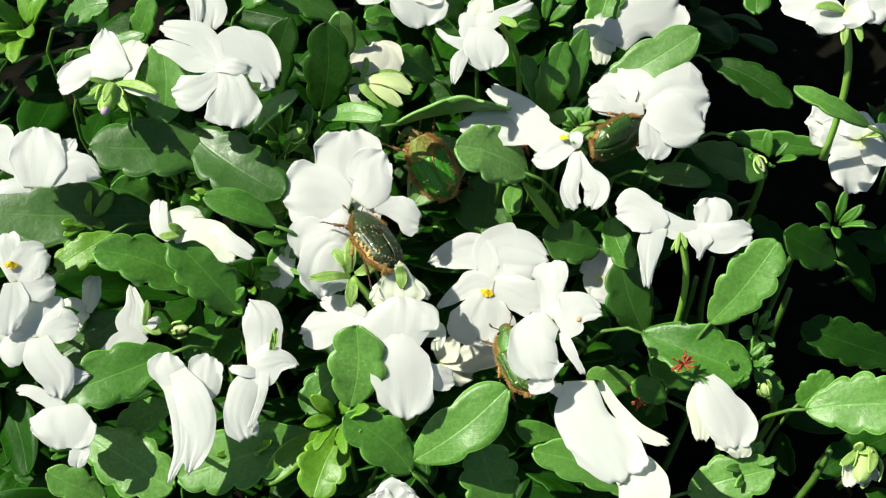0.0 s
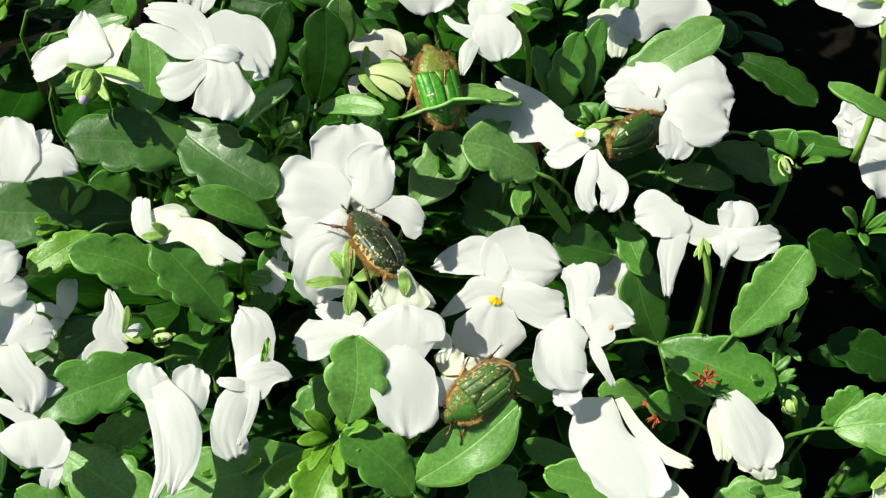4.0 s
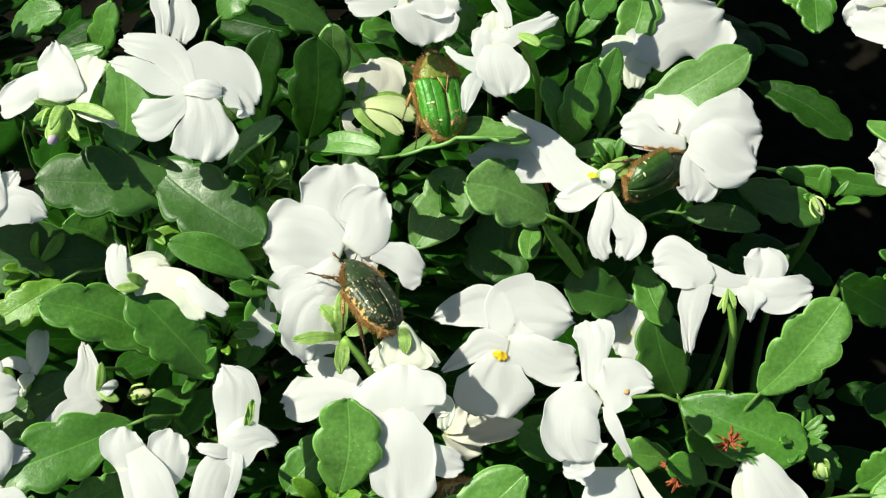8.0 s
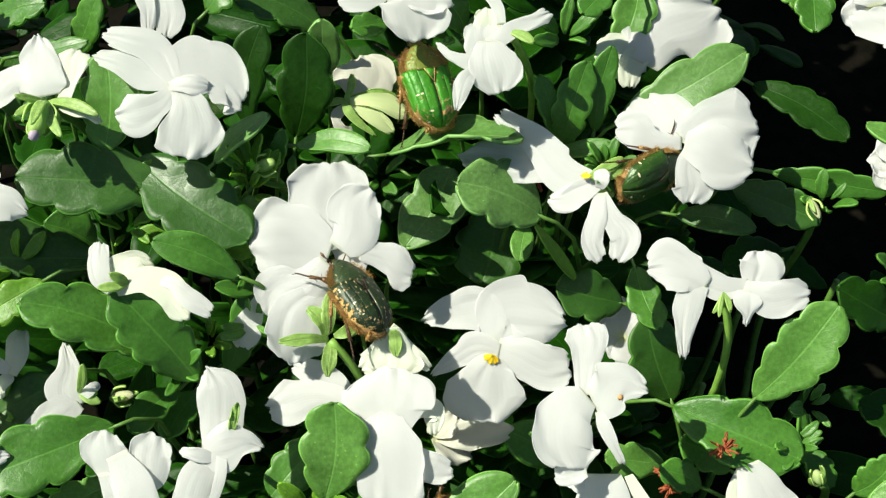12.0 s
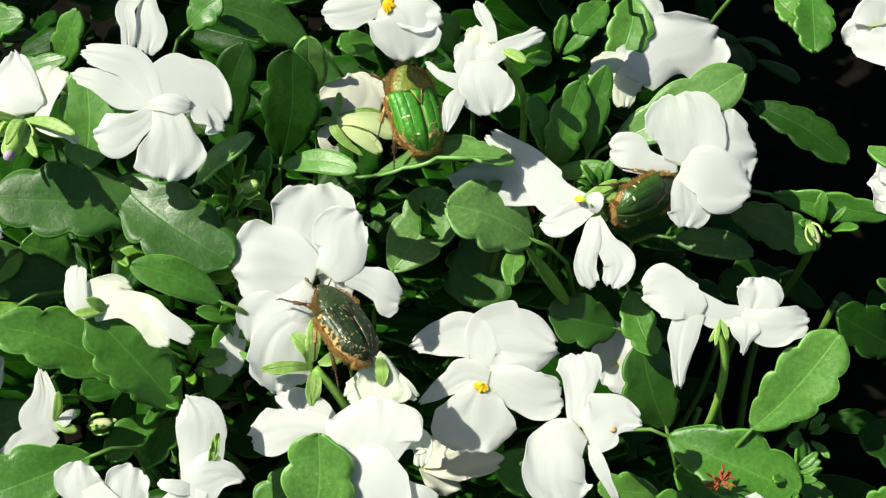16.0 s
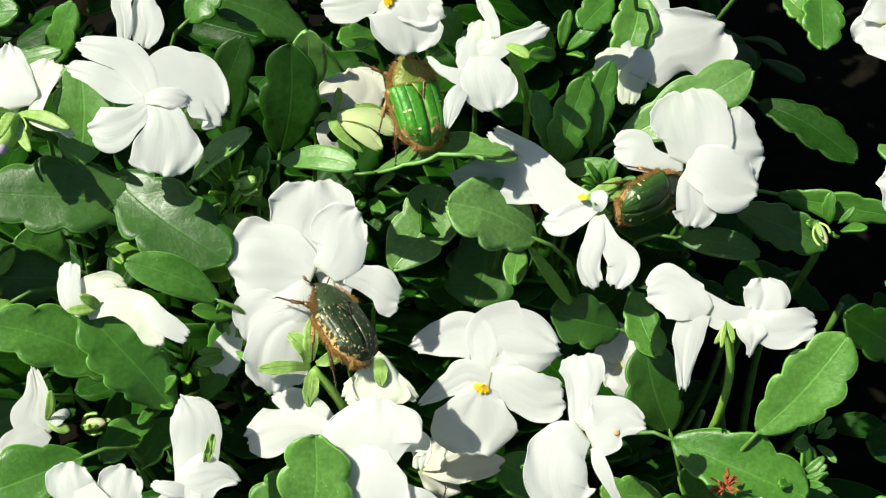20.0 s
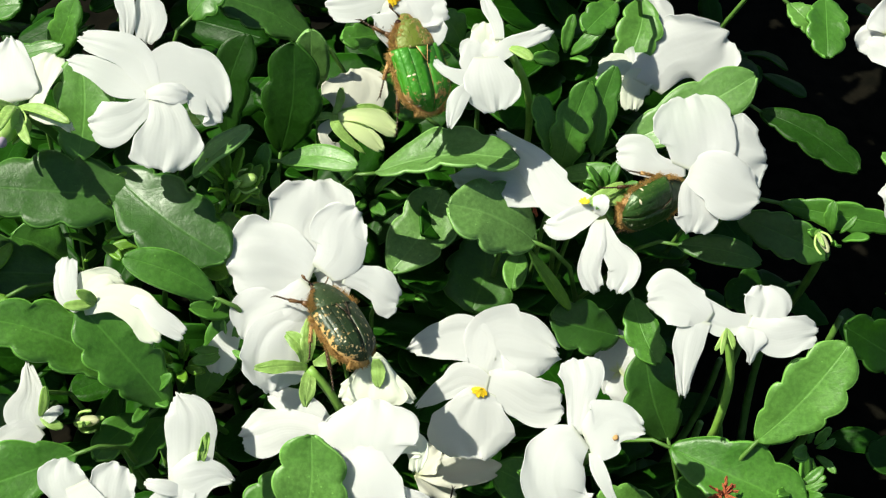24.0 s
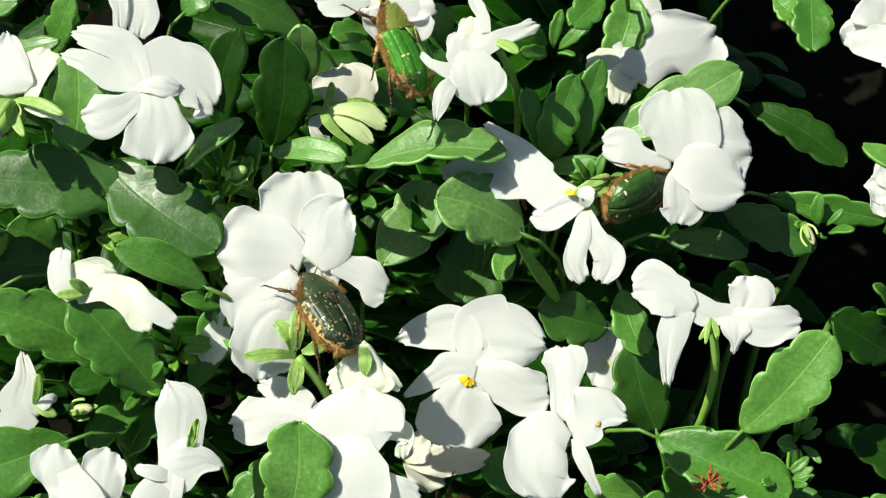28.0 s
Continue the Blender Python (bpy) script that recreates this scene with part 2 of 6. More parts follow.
SHELL_DARK = shell_material("shell_dark", (0.016, 0.034, 0.008), (0.010, 0.017, 0.006), (0.50, 0.31, 0.11), 0.72, True, 0.85, 0.46, 1100.0, 0.15, 0.35, 0.8, "LESS_THAN")
SHELL_MID = shell_material("shell_mid", (0.030, 0.080, 0.009), (0.014, 0.036, 0.005), (0.60, 0.50, 0.32), 0.78, True, 1.15, 0.36, 1100.0, 0.15, 0.2, 0.1)
PRON_BRIGHT = shell_material("pronotum_bright", (0.150, 0.190, 0.018), (0.100, 0.130, 0.012), (0.34, 0.17, 0.05), 0.57, False, 0.5, 0.5, 700.0, 0.08, 1.0, 0.8)
PRON_DARK = shell_material("pronotum_dark", (0.022, 0.048, 0.010), (0.018, 0.030, 0.008), (0.34, 0.19, 0.05), 0.69, False, 0.7, 0.46, 700.0, 0.15)
SHELL_HAIRY = shell_material("shell_hairy", (0.038, 0.110, 0.012), (0.036, 0.058, 0.012), (0.36, 0.24, 0.11), 0.68, True, 0.9, 0.5, 1300.0, 0.1, 0.7, 0.6)
PRON_GREEN = shell_material("pronotum_green", (0.044, 0.160, 0.010), (0.030, 0.085, 0.008), (0.32, 0.16, 0.05), 0.59, False, 0.5, 0.45, 700.0, 0.15)
BELLY = plain_material("belly", (0.33, 0.18, 0.06), (0.50, 0.30, 0.12), 900, 0.7)
HAIR = plain_material("hair_ginger", (0.46, 0.26, 0.07), (0.62, 0.39, 0.14), 600, 0.7, 0.1, 0.25)
LEG = plain_material("leg_brown", (0.034, 0.018, 0.009), (0.15, 0.070, 0.022), 900, 0.35, 0.4)
LEG_DARK = plain_material("leg_dark", (0.030, 0.018, 0.012), (0.07, 0.035, 0.018), 900, 0.35, 0.4)
EYE = plain_material("eye_black", (0.02, 0.008, 0.004), (0.05, 0.015, 0.008), 900, 0.12, 0.0)


# ---- mesh helpers ----
def part(name, verts, faces, material, parent, label="", uv=None, at=None):
    """One mesh object under a thing; uv: one pair per vertex."""
    me = bpy.data.meshes.new(name)
    me.from_pydata(verts, [], faces)
    if uv is not None:
        idx = np.empty(len(me.loops), dtype=np.int32)
        me.loops.foreach_get("vertex_index", idx)
        lay = me.uv_layers.new(name="UVMap")
        lay.data.foreach_set("uv", np.asarray(uv, dtype=np.float32)[idx].ravel())
    me.materials.append(material)
    me.polygons.foreach_set("use_smooth", [True] * len(me.polygons))
    me.update()
    ob = new(name, me)
    ob.parent = parent
    if at is not None:
        ob.location = at
    if label:
        ob["label"] = label
    return ob


def thing(name, at, label, category, group=""):
    ob = new(name)
    ob.empty_display_size = 0.005
    ob.location = at
    return tagged(ob, label, category, group)


def sheet(grid, thick, normals):
    """Closes a grid of points (rows x columns) into a thin blade; returns vertices and faces."""
    nu, nv = grid.shape[:2]
    top = grid + normals * thick * 0.5
    low = grid - normals * thick * 0.5
    verts = np.concatenate([top.reshape(-1, 3), low.reshape(-1, 3)])
    i, j = np.meshgrid(np.arange(nu - 1), np.arange(nv - 1), indexing="ij")
    a = (i * nv + j).ravel()
    q = np.stack([a, a + nv, a + nv + 1, a + 1], 1)
    n = nu * nv
    faces = q.tolist() + (q[:, ::-1] + n).tolist()
    ring = [j for j in range(nv)] + [i * nv + nv - 1 for i in range(1, nu)] \
        + [(nu - 1) * nv + j for j in range(nv - 2, -1, -1)] + [i * nv for i in range(nu - 2, 0, -1)]
    for k, r in enumerate(ring):
        s = ring[(k + 1) % len(ring)]
        faces.append([r, s, s + n, r + n])
    return verts, faces


def grid_normals(grid):
    du = np.gradient(grid, axis=0)
    dv = np.gradient(grid, axis=1)
    n = np.cross(du, dv)
    ln = np.linalg.norm(n, axis=2, keepdims=True)
    good = ln[..., 0] > 1e-12
    mean = n[good].sum(0)
    n = np.where(ln > 1e-12, n / np.maximum(ln, 1e-12), mean / np.linalg.norm(mean))
    return n


def axes(axis, up, roll):
    """Unit length-wise axis, side and normal of a blade."""
    a = Vector(axis).normalized()
    n = Vector(up) - a * a.dot(Vector(up))
    if n.length < 1e-4:
        n = a.orthogonal()
    n = (Matrix.Rotation(radians(roll), 3, a) @ n.normalized())
    s = a.cross(n)
    return np.array(a), np.array(s), np.array(n)


def petal_blade(tip, width, face, roll, cup, curl, ruffle, seed, neck=0.22, bow=0.0, sink=0.0):
    """A petal from the origin to tip: narrow claw, broad rounded end, waved rim."""
    rng = random.Random(seed)
    a, s, n = axes(tip, face, roll)
    L = Vector(tip).length
    nu, nv = 24, 25
    u = np.linspace(0, 1, nu)[:, None] * np.ones((1, nv))
    v = np.sin(np.linspace(-1, 1, nv) * np.pi / 2)[None, :] * np.ones((nu, 1))
    ph = [rng.uniform(0, 6.28) for _ in range(6)]
    rise = np.sin(np.pi / 2 * np.clip(u / (0.7 if neck < 0.3 else 0.56), 0, 1)) ** 0.95
    if neck < 0.2:
        rise = u ** 0.85
    heel = np.sqrt(np.clip(1 - (np.clip(0.16 - u, 0, 1) / 0.165) ** 2, 0.01, 1)) if neck > 0.3 else 1.0
    half = width * 0.5 * (neck + (1 - neck) * rise) * heel * (1 - 0.10 * u ** 4)
    half = half * (1 + 0.04 * np.sin(9 * u + ph[1] + v) + 0.03 * np.sin(17 * u + ph[2]) * np.abs(v))
    skew = rng.uniform(-0.06, 0.06) * width + bow * L
    cap = min(0.62, 0.52 * width / max(L, 1e-6))
    along = L * u * (1 - cap * (1 - np.sqrt(1 - 0.985 * v ** 2)))
    slant, point = rng.uniform(-0.09, 0.09), rng.uniform(-0.02, 0.07)
    along = along * (1 + (slant * v + point * (1 - np.abs(v)) ** 1.5) * u ** 1.5)
    along = along * (1 + (0.035 * np.sin(3.1 * v + ph[0]) + 0.022 * np.sin(8.3 * v + ph[3]) + 0.010 * np.sin(15 * v + ph[4])) * u)
    along = along * (1 + (0.010 * np.sin(21 * v + ph[2]) + 0.007 * np.sin(34 * v + ph[1])) * u ** 3)
    x = v * half * (1 + 0.05 * np.sin(5 * u + ph[1])) + skew * u * u
    rim = np.maximum(np.abs(v) ** 2.2 * np.clip(u * 1.6, 0, 1), np.clip((u - 0.55) / 0.45, 0, 1) ** 1.6)
    z = cup * width * (v ** 2) * np.sin(np.pi * np.clip(u, 0, 1) ** 0.8) + curl * L * (u ** 2)
    z = z + ruffle * rim * (np.sin(6.0 * v + 4.0 * u + ph[2]) * 0.6 + np.sin(10.0 * u - 4.0 * v + ph[3]) * 0.4 + 0.10 * np.sin(15.0 * v + ph[0]))
    z = z + 0.020 * width * np.sin(4.0 * v * u + ph[4]) * u + (0.00005 + 0.0012 * width) * np.sin(13 * v + ph[5]) * u + 0.012 * width * np.cos(5.5 * v + 2.0 * u + ph[5]) * u ** 1.5
    z = z - sink * np.clip(1 - u / 0.34, 0, 1) ** 1.6
    grid = along[..., None] * a + x[..., None] * s + z[..., None] * n
    verts, faces = sheet(grid, 0.00013, grid_normals(grid))
    uv = np.stack([u.ravel(), v.ravel()], 1)
    return verts, faces, np.concatenate([uv, uv])


def petal_form(spine, breadth, slant, face, seed):
    """A petal along a curved spine of four points, with the half breadth at each and the slant (degrees) of its middle; rounded end, waved rim, creases."""
    rng = random.Random(seed)
    pts = np.array(spine, dtype=float)
    wid = np.array(breadth, dtype=float)
    n = np.array(Vector(face).normalized())
    nu, nv = 30, 31
    run = np.concatenate([[0], np.cumsum(np.linalg.norm(np.diff(pts, axis=0), axis=1))])
    L = run[-1]
    knots = run / L

    def glide(val, q):      # smooth curve through the four stations
        val = np.asarray(val, dtype=float)
        m = np.gradient(val, knots, axis=0)
        k = np.clip(np.searchsorted(knots, q, side="right") - 1, 0, 2)
        h = knots[k + 1] - knots[k]
        x = (q - knots[k]) / h
        if val.ndim > 1:
            h, x = h[..., None], x[..., None]
        return ((2 * x ** 3 - 3 * x ** 2 + 1) * val[k] + (x ** 3 - 2 * x ** 2 + x) * h * m[k]
                + (3 * x ** 2 - 2 * x ** 3) * val[k + 1] + (x ** 3 - x ** 2) * h * m[k + 1])

    s = np.linspace(0, 1, nu)
    v1 = np.sin(np.linspace(-1, 1, nv) * np.pi / 2)
    u, v = np.meshgrid(s, v1, indexing="ij")
    ph = [rng.uniform(0, 6.28) for _ in range(10)]
    cut = min(0.42, 0.62 * wid[3] / L + 0.04)
    ue = u * (1 - cut * (1 - np.sqrt(1 - 0.99 * np.abs(v) ** 2.4)))
    ue = np.clip(ue * (1 + u ** 4 * (0.022 * np.sin(4.5 * v + ph[0]) + 0.014 * np.sin(11 * v + ph[1]) + 0.009 * np.sin(23 * v + ph[2]))), 0, 1.05)
    half = np.maximum(glide(wid, ue), 0.0001)
    c = glide(pts, ue)
    tan = glide(pts, np.minimum(ue + 0.02, 1.06)) - glide(pts, ue - 0.02)
    tan /= np.maximum(np.linalg.norm(tan, axis=2, keepdims=True), 1e-12)
    side = np.cross(tan, n)
    side /= np.maximum(np.linalg.norm(side, axis=2, keepdims=True), 1e-12)
    lean = np.radians(np.interp(ue, knots, (slant[0] * 0.3, slant[0], slant[1], slant[1] * 0.5)))
    side = side * np.cos(lean)[..., None] + tan * np.sin(lean)[..., None]
    W = wid.max() * 2
    edge = np.maximum(np.abs(v), u ** 2)
    x = v * half * (1 + np.abs(v) ** 5 * (0.035 * np.sin(8 * u + ph[3] + 2 * np.sign(v)) + 0.022 * np.sin(19 * u + ph[4])))
    ang = np.arctan2(v, 1.25 - u)
    amp = 0.00012 + 0.038 * W
    z = amp * edge ** 3 * np.clip(u * 1.5, 0, 1) * (0.6 * np.sin(4.2 * ang + ph[5]) + 0.4 * np.sin(7.5 * ang + ph[6]) + 0.14 * np.sin(17.0 * ang + ph[7]))
    z = z + 0.014 * W * np.sin(2.6 * v + 3.0 * u + ph[8]) * np.clip(u * 3, 0, 1)
    for k in range(4):      # creases that run out from the claw
        at = rng.uniform(-0.7, 0.7)
        z = z - rng.uniform(0.005, 0.014) * W * np.exp(-np.abs(v - at * (0.6 + 0.4 * u)) / 0.085) * np.sin(np.pi * np.clip(u * 0.95, 0, 1)) ** 0.7
    z = z + 0.06 * W * rng.uniform(-1, 0.6) * v ** 2 * np.sin(np.pi * u ** 0.8)
    grid = c + x[..., None] * side + z[..., None] * n
    verts, faces = sheet(grid, 0.00013, grid_normals(grid))
    uv = np.stack([u.ravel(), v.ravel()], 1)
    return verts, faces, np.concatenate([uv, uv])


def leaf_blade(base, tip, width, up, roll, bend, fold, lobes, seed, nu=44, nv=9, thick=0.0005):
    """A crenate leaf: ovate outline with rounded teeth, keeled along the midrib, arched along its length."""
    rng = random.Random(seed)
    base, tip = np.array(base), np.array(tip)
    a, s, n = axes(tip - base, up, roll)
    L = np.linalg.norm(tip - base)
    u = (1 - (1 - np.linspace(0, 1, nu)) ** 1.25)[:, None] * np.ones((1, nv))
    v = np.linspace(-1, 1, nv)[None, :] * np.ones((nu, 1))
    pk = rng.uniform(0.50, 0.60)
    half = np.sin(np.pi / 2 * np.clip(u / pk, 0, 1)) ** 0.66 * np.clip(1 - (np.clip(u - pk, 0, 1) / (1.004 - pk)) ** 2.2, 0.0005, 1) ** 0.55
    half = width * 0.5 * (0.05 * (1 - u) + 0.97 * half)
    off = rng.uniform(-0.06, 0.06)
    tooth = np.abs(np.sin(np.pi * lobes * (u + off * np.sign(v)))) ** 0.62
    reach = np.clip(u / 0.2, 0, 1) * np.clip((1.02 - u) / 0.10, 0, 1)
    half = half * (1 - 0.24 * (1 - tooth) * reach * (lobes > 0))
    sway = rng.uniform(-0.07, 0.07) * L
    along = L * (u + 0.03 * (tooth - 0.5) * np.abs(v) ** 3 * reach * (lobes > 0))
    x = v * half + sway * np.sin(np.pi * u)
    ph = rng.uniform(0, 6.28)
    z = fold * width * np.abs(v) ** 1.5 * 0.5 * np.sin(np.pi * np.clip(u, 0.03, 0.97)) - bend * L * 4 * (u - 0.5) ** 2 + bend * L
    z = z + 0.022 * width * np.sin(8 * u + 3 * v + ph) * np.abs(v) + 0.015 * width * np.sin(13 * u * np.sign(v + 0.01) + ph) * np.abs(v)
    z = z - 0.012 * width * np.exp(-(v / 0.10) ** 2)
    grid = base + along[..., None] * a + x[..., None] * s + z[..., None] * n
    verts, faces = sheet(grid, thick, grid_normals(grid))
    uv = np.stack([u.ravel(), v.ravel()], 1)
    return verts, faces, np.concatenate([uv, uv])


def tube(points, radii, sides=7, caps=True):
    """A round stalk through points, each with its radius."""
    pts = [Vector(p) for p in points]
    verts, faces = [], []
    ref = None
    for i, p in enumerate(pts):
        d = (pts[min(i + 1, len(pts) - 1)] - pts[max(i - 1, 0)]).normalized()
        if ref is None:
            ref = d.orthogonal().normalized()
        ref = (ref - d * d.dot(ref)).normalized()
        b = d.cross(ref)
        for k in range(sides):
            t = 2 * math.pi * k / sides
            verts.append(p + (ref * math.cos(t) + b * math.sin(t)) * radii[i])
    for i in range(len(pts) - 1):
        for k in range(sides):
            m = (k + 1) % sides
            faces.append([i * sides + k, i * sides + m, (i + 1) * sides + m, (i + 1) * sides + k])
    if caps:
        faces.append(list(range(sides))[::-1])
        faces.append([(len(pts) - 1) * sides + k for k in range(sides)])
    return [tuple(v) for v in verts], faces


def arc(a, b, sag, n=8):
    """Points from a to b, bowed by the vector sag."""
    a, b, sag = Vector(a), Vector(b), Vector(sag)
    return [a.lerp(b, i / (n - 1)) + sag * math.sin(math.pi * i / (n - 1)) for i in range(n)]


def blob(centre, radii, rough=0.0, seed=0, rings=8, seg=12, turn=None):
    """A rounded lump with an uneven skin."""
    rng = random.Random(seed)
    verts, faces = [], []
    m = turn or Matrix.Identity(3)
    for i in range(rings + 1):
        th = math.pi * i / rings
        for k in range(seg):
            ph = 2 * math.pi * k / seg
            r = 1 + rng.uniform(-rough, rough)
            p = Vector((math.sin(th) * math.cos(ph) * radii[0], math.sin(th) * math.sin(ph) * radii[1], math.cos(th) * radii[2])) * r
            verts.append(tuple(Vector(centre) + m @ p))
    for i in range(rings):
        for k in range(seg):
            q = (k + 1) % seg
            faces.append([i * seg + k, (i + 1) * seg + k, (i + 1) * seg + q, i * seg + q])
    return verts, faces


def merged(pieces):
    verts, faces = [], []
    for v, f in pieces:
        o = len(verts)
        verts.extend([tuple(p) for p in v])
        faces.extend([[i + o for i in q] for q in f])
    return verts, faces


# ---- plants ----
PETALS = {}     # bloom's name: its petals in the order of building


def flower(label, at, face, petals, root=None, eye=0.0, sepals=(), mat=None, extra=(), blades=(), name="pansy_flower", stalk_w=0.0005):
    """A pansy: petals as (tip offset x, y, z, width, roll, cup, curl, ruffle), sepals as (x, y, z, width), all from its heart;
    blades are petals as (material, four spine points, four half breadths, two slants), in millimetres from the heart."""
    ob = thing(name, at, label, "flower", "white pansies in the bed")
    seed = int(abs(at[0]) * 1e5 + abs(at[1]) * 3e5)
    for i, (x, y, z, w, roll, cup, curl, ruf, *more) in enumerate(petals):
        v, f, uv = petal_blade((x, y, z), w, face, roll, cup, curl, ruf, seed + i, *more)
        lift = np.array(Vector(face).normalized()) * 0.00035 * (i - 2)
        part("petal", v + lift, f, mat or WHITE, ob, uv=uv)
    fv = Vector(face).normalized()
    if eye:
        low = Vector(petals[-1][:3] if petals else [q - p for p, q in zip(extra[-1][:3], extra[-1][3:6])] if not blades else
                     [q - p for p, q in zip(blades[-1][1], blades[-1][3])]).normalized()
        side = low.cross(fv).normalized()
        pcs = []
        for q in (-3, -2, -1, 0, 1, 2, 3):
            d = (low * (1.75 - 0.19 * abs(q) - 0.3 * (q % 2)) + side * 0.46 * q) * 0.78
            v, f, _ = petal_blade(d * eye, eye * 0.46, fv, 0, 0.0, -0.2, 0.0, seed + 60 + q, 0.35)
            pcs.append((v + np.array(fv * (0.0007 + 0.00022 * len(extra) + 0.00008 * len(blades) + 0.00008 * q)), f))
        v, f = merged(pcs)
        part("eye", v, f, YOLK, ob, "deep yellow eye")
    for i, (x, y, z, w) in enumerate(sepals):
        v, f, uv = leaf_blade((0, 0, 0), (x, y, z), w, fv if fv.z > -0.2 else -fv, 0, 0.06, 0.15, 0, seed + 40 + i, 10, 5, 0.0003)
        part("sepal", v, f, SEPAL, ob, "pale green sepal", uv=uv)
    for i, (a, b, c, x, y, z, w, neck, cup, m) in enumerate(extra):
        v, f, uv = petal_blade((x - a, y - b, z - c), w, face, (7, -6, 4, -8, 9, -4, 6, -7, 5, -5)[(i * 3 + seed) % 10], cup, -0.02, 0.0004 + 0.05 * w, seed + 80 + i, neck, 0.0, 0.0006 + 0.00036 * i)
        lift = np.array(Vector(face).normalized()) * 0.00022 * i
        uv = uv * np.array((0.8, 1.0)) + np.array((0.2, 0.0))
        pt = part("petal" if m is not SEPAL else "sepal", v + np.array((a, b, c)) + lift, f, m, ob, uv=uv)
        PETALS.setdefault(ob.name, []).append(pt)
    for i, (m, *spine, breadth, slant) in enumerate(blades):
        v, f, uv = petal_form(np.array(spine) * 0.001, np.array(breadth) * 0.001, slant, fv if fv.z > -0.2 else -fv, seed + 120 + i)
        uv = uv * np.array((0.85, 1.0)) + np.array((0.12, 0.0))
        PETALS.setdefault(ob.name, []).append(part("petal", v, f, m, ob, uv=uv))
    if root:
        r = Vector(root) - Vector(at)
        v, f = tube(arc(-fv * 0.0006, r, Vector((0.002, -0.001, 0.004)) * min(1.0, r.length / 0.04), 10), [stalk_w] * 9 + [stalk_w * 1.3])
        part("stalk", v, f, STALK_PALE if stalk_w > 0.00055 else STALK, ob, "light green stalk")
    return ob


def bud(label, at, tip, width, sepals, mat, crown=None):
    """A closed or fading bud: a swollen body hung in green sepals."""
    ob = thing("pansy_bud", at, label, "flower bud", "pansy buds")
    a, t = Vector(at), Vector(tip) - Vector(at)
    turn = t.to_track_quat("Z", "Y").to_matrix()
    v, f = blob(t * 0.5, (width * 0.5, width * 0.45, t.length * 0.55), 0.06, 5, 10, 12, turn)
    part("bud_body", v, f, mat, ob)
    if crown:
        v, f = blob(t * 1.02, (width * 0.26, width * 0.24, width * 0.3), 0.08, 8, 7, 10, turn)
        part("bud_tip", v, f, crown, ob, "furled lilac petal tip")
    rng = random.Random(int(a.x * 1e5))
    side = t.orthogonal().normalized()
    oth = t.normalized().cross(side)
    for k in range(sepals):
        w = 6.283 * k / sepals
        out = side * math.cos(w) + oth * math.sin(w)
        v, f, uv = leaf_blade(out * width * 0.25, t * rng.uniform(0.7, 1.05) + out * width * rng.uniform(0.5, 0.9), width * 0.5, out, 0, 0.14, 0.2, 0, k, 12, 5, 0.0003)
        part("sepal", v, f, SEPAL, ob, "curved pale green sepal", uv=uv)
    v, f = tube(arc((0, 0, 0), -t * 0.3 + Vector((0.004, 0.006, -0.03)), (0.002, 0, 0.004), 8), [0.0007] * 8)
    part("stalk", v, f, STALK, ob)
    return ob


def withered(label, at, size, n):
    """Shrivelled rust-red remains of a bloom: a knot of curled strips."""
    ob = thing("withered_bloom", at, label, "dead flower", "withered blooms")
    rng = random.Random(n + int(at[0] * 1e4))
    for k in range(n * 2):
        d = Vector((rng.uniform(-1, 1), rng.uniform(-1, 1), rng.uniform(-0.6, 0.9))).normalized() * size * rng.uniform(0.5, 1.0)
        v, f, uv = petal_blade(d, size * rng.uniform(0.06, 0.16), (rng.uniform(-1, 1), -0.3, 1), rng.uniform(-60, 60), 0.5, rng.uniform(-0.4, 0.4), size * 0.12, k, 0.6)
        part("shred", v, f, RUST, ob, uv=uv)
    return ob


PLANTS = []


def plant(label, x, y, height):
    """A pansy plant: an Empty on the soil with a forked stem; its leaves are hung on it by leaf()."""
    ob = thing("pansy_plant", (x, y, 0.0), label, "plant", "pansy plants in the bed")
    rng = random.Random(int(x * 1e4 + y * 3e4))
    for k in range(4):
        t = k * 1.6 + rng.random()
        end = (0.014 * math.cos(t), 0.014 * math.sin(t), height * rng.uniform(0.42, 0.55))
        v, f = tube(arc((0.002 * math.cos(t), 0.002 * math.sin(t), -0.002), end, (0.004 * math.cos(t), 0.004 * math.sin(t), 0), 7),
                    [0.0011, 0.001, 0.001, 0.0009, 0.0009, 0.0008, 0.0007])
        part("stem", v, f, STALK, ob)
    PLANTS.append((ob, height))
    return ob


def leaf(p, base, tip, width, roll=0.0, bend=0.05, fold=0.12, lobes=4, mat=None, up=(0.0, -0.4, 0.92), label=""):
    """A leaf of plant p, with its petiole running down into the plant; world places."""
    ob, height = PLANTS[p]
    o = ob.location
    b, t = Vector(base) - o, Vector(tip) - o
    seed = int(abs(base[0]) * 2e5 + abs(base[1]) * 5e5 + abs(tip[0]) * 3e5)
    v, f, uv = leaf_blade(b, t, width, up, roll, bend, fold, lobes, seed)
    lf = part("leaf", v, f, mat or LEAF, ob, label, uv=uv)
    d = (b - t).normalized()
    end = b + d * 0.010 + (Vector((0, 0, height * 0.45)) - b).normalized() * 0.020
    mid = b + d * 0.006
    pts = [b - d * 0.001, b + d * 0.003, mid + (end - mid) * 0.2, mid + (end - mid) * 0.6, end]
    v, f = tube(pts, [0.0003, 0.00034, 0.00038, 0.00042, 0.0005], 6)
    part("petiole", v, f, STALK, lf)
    return lf


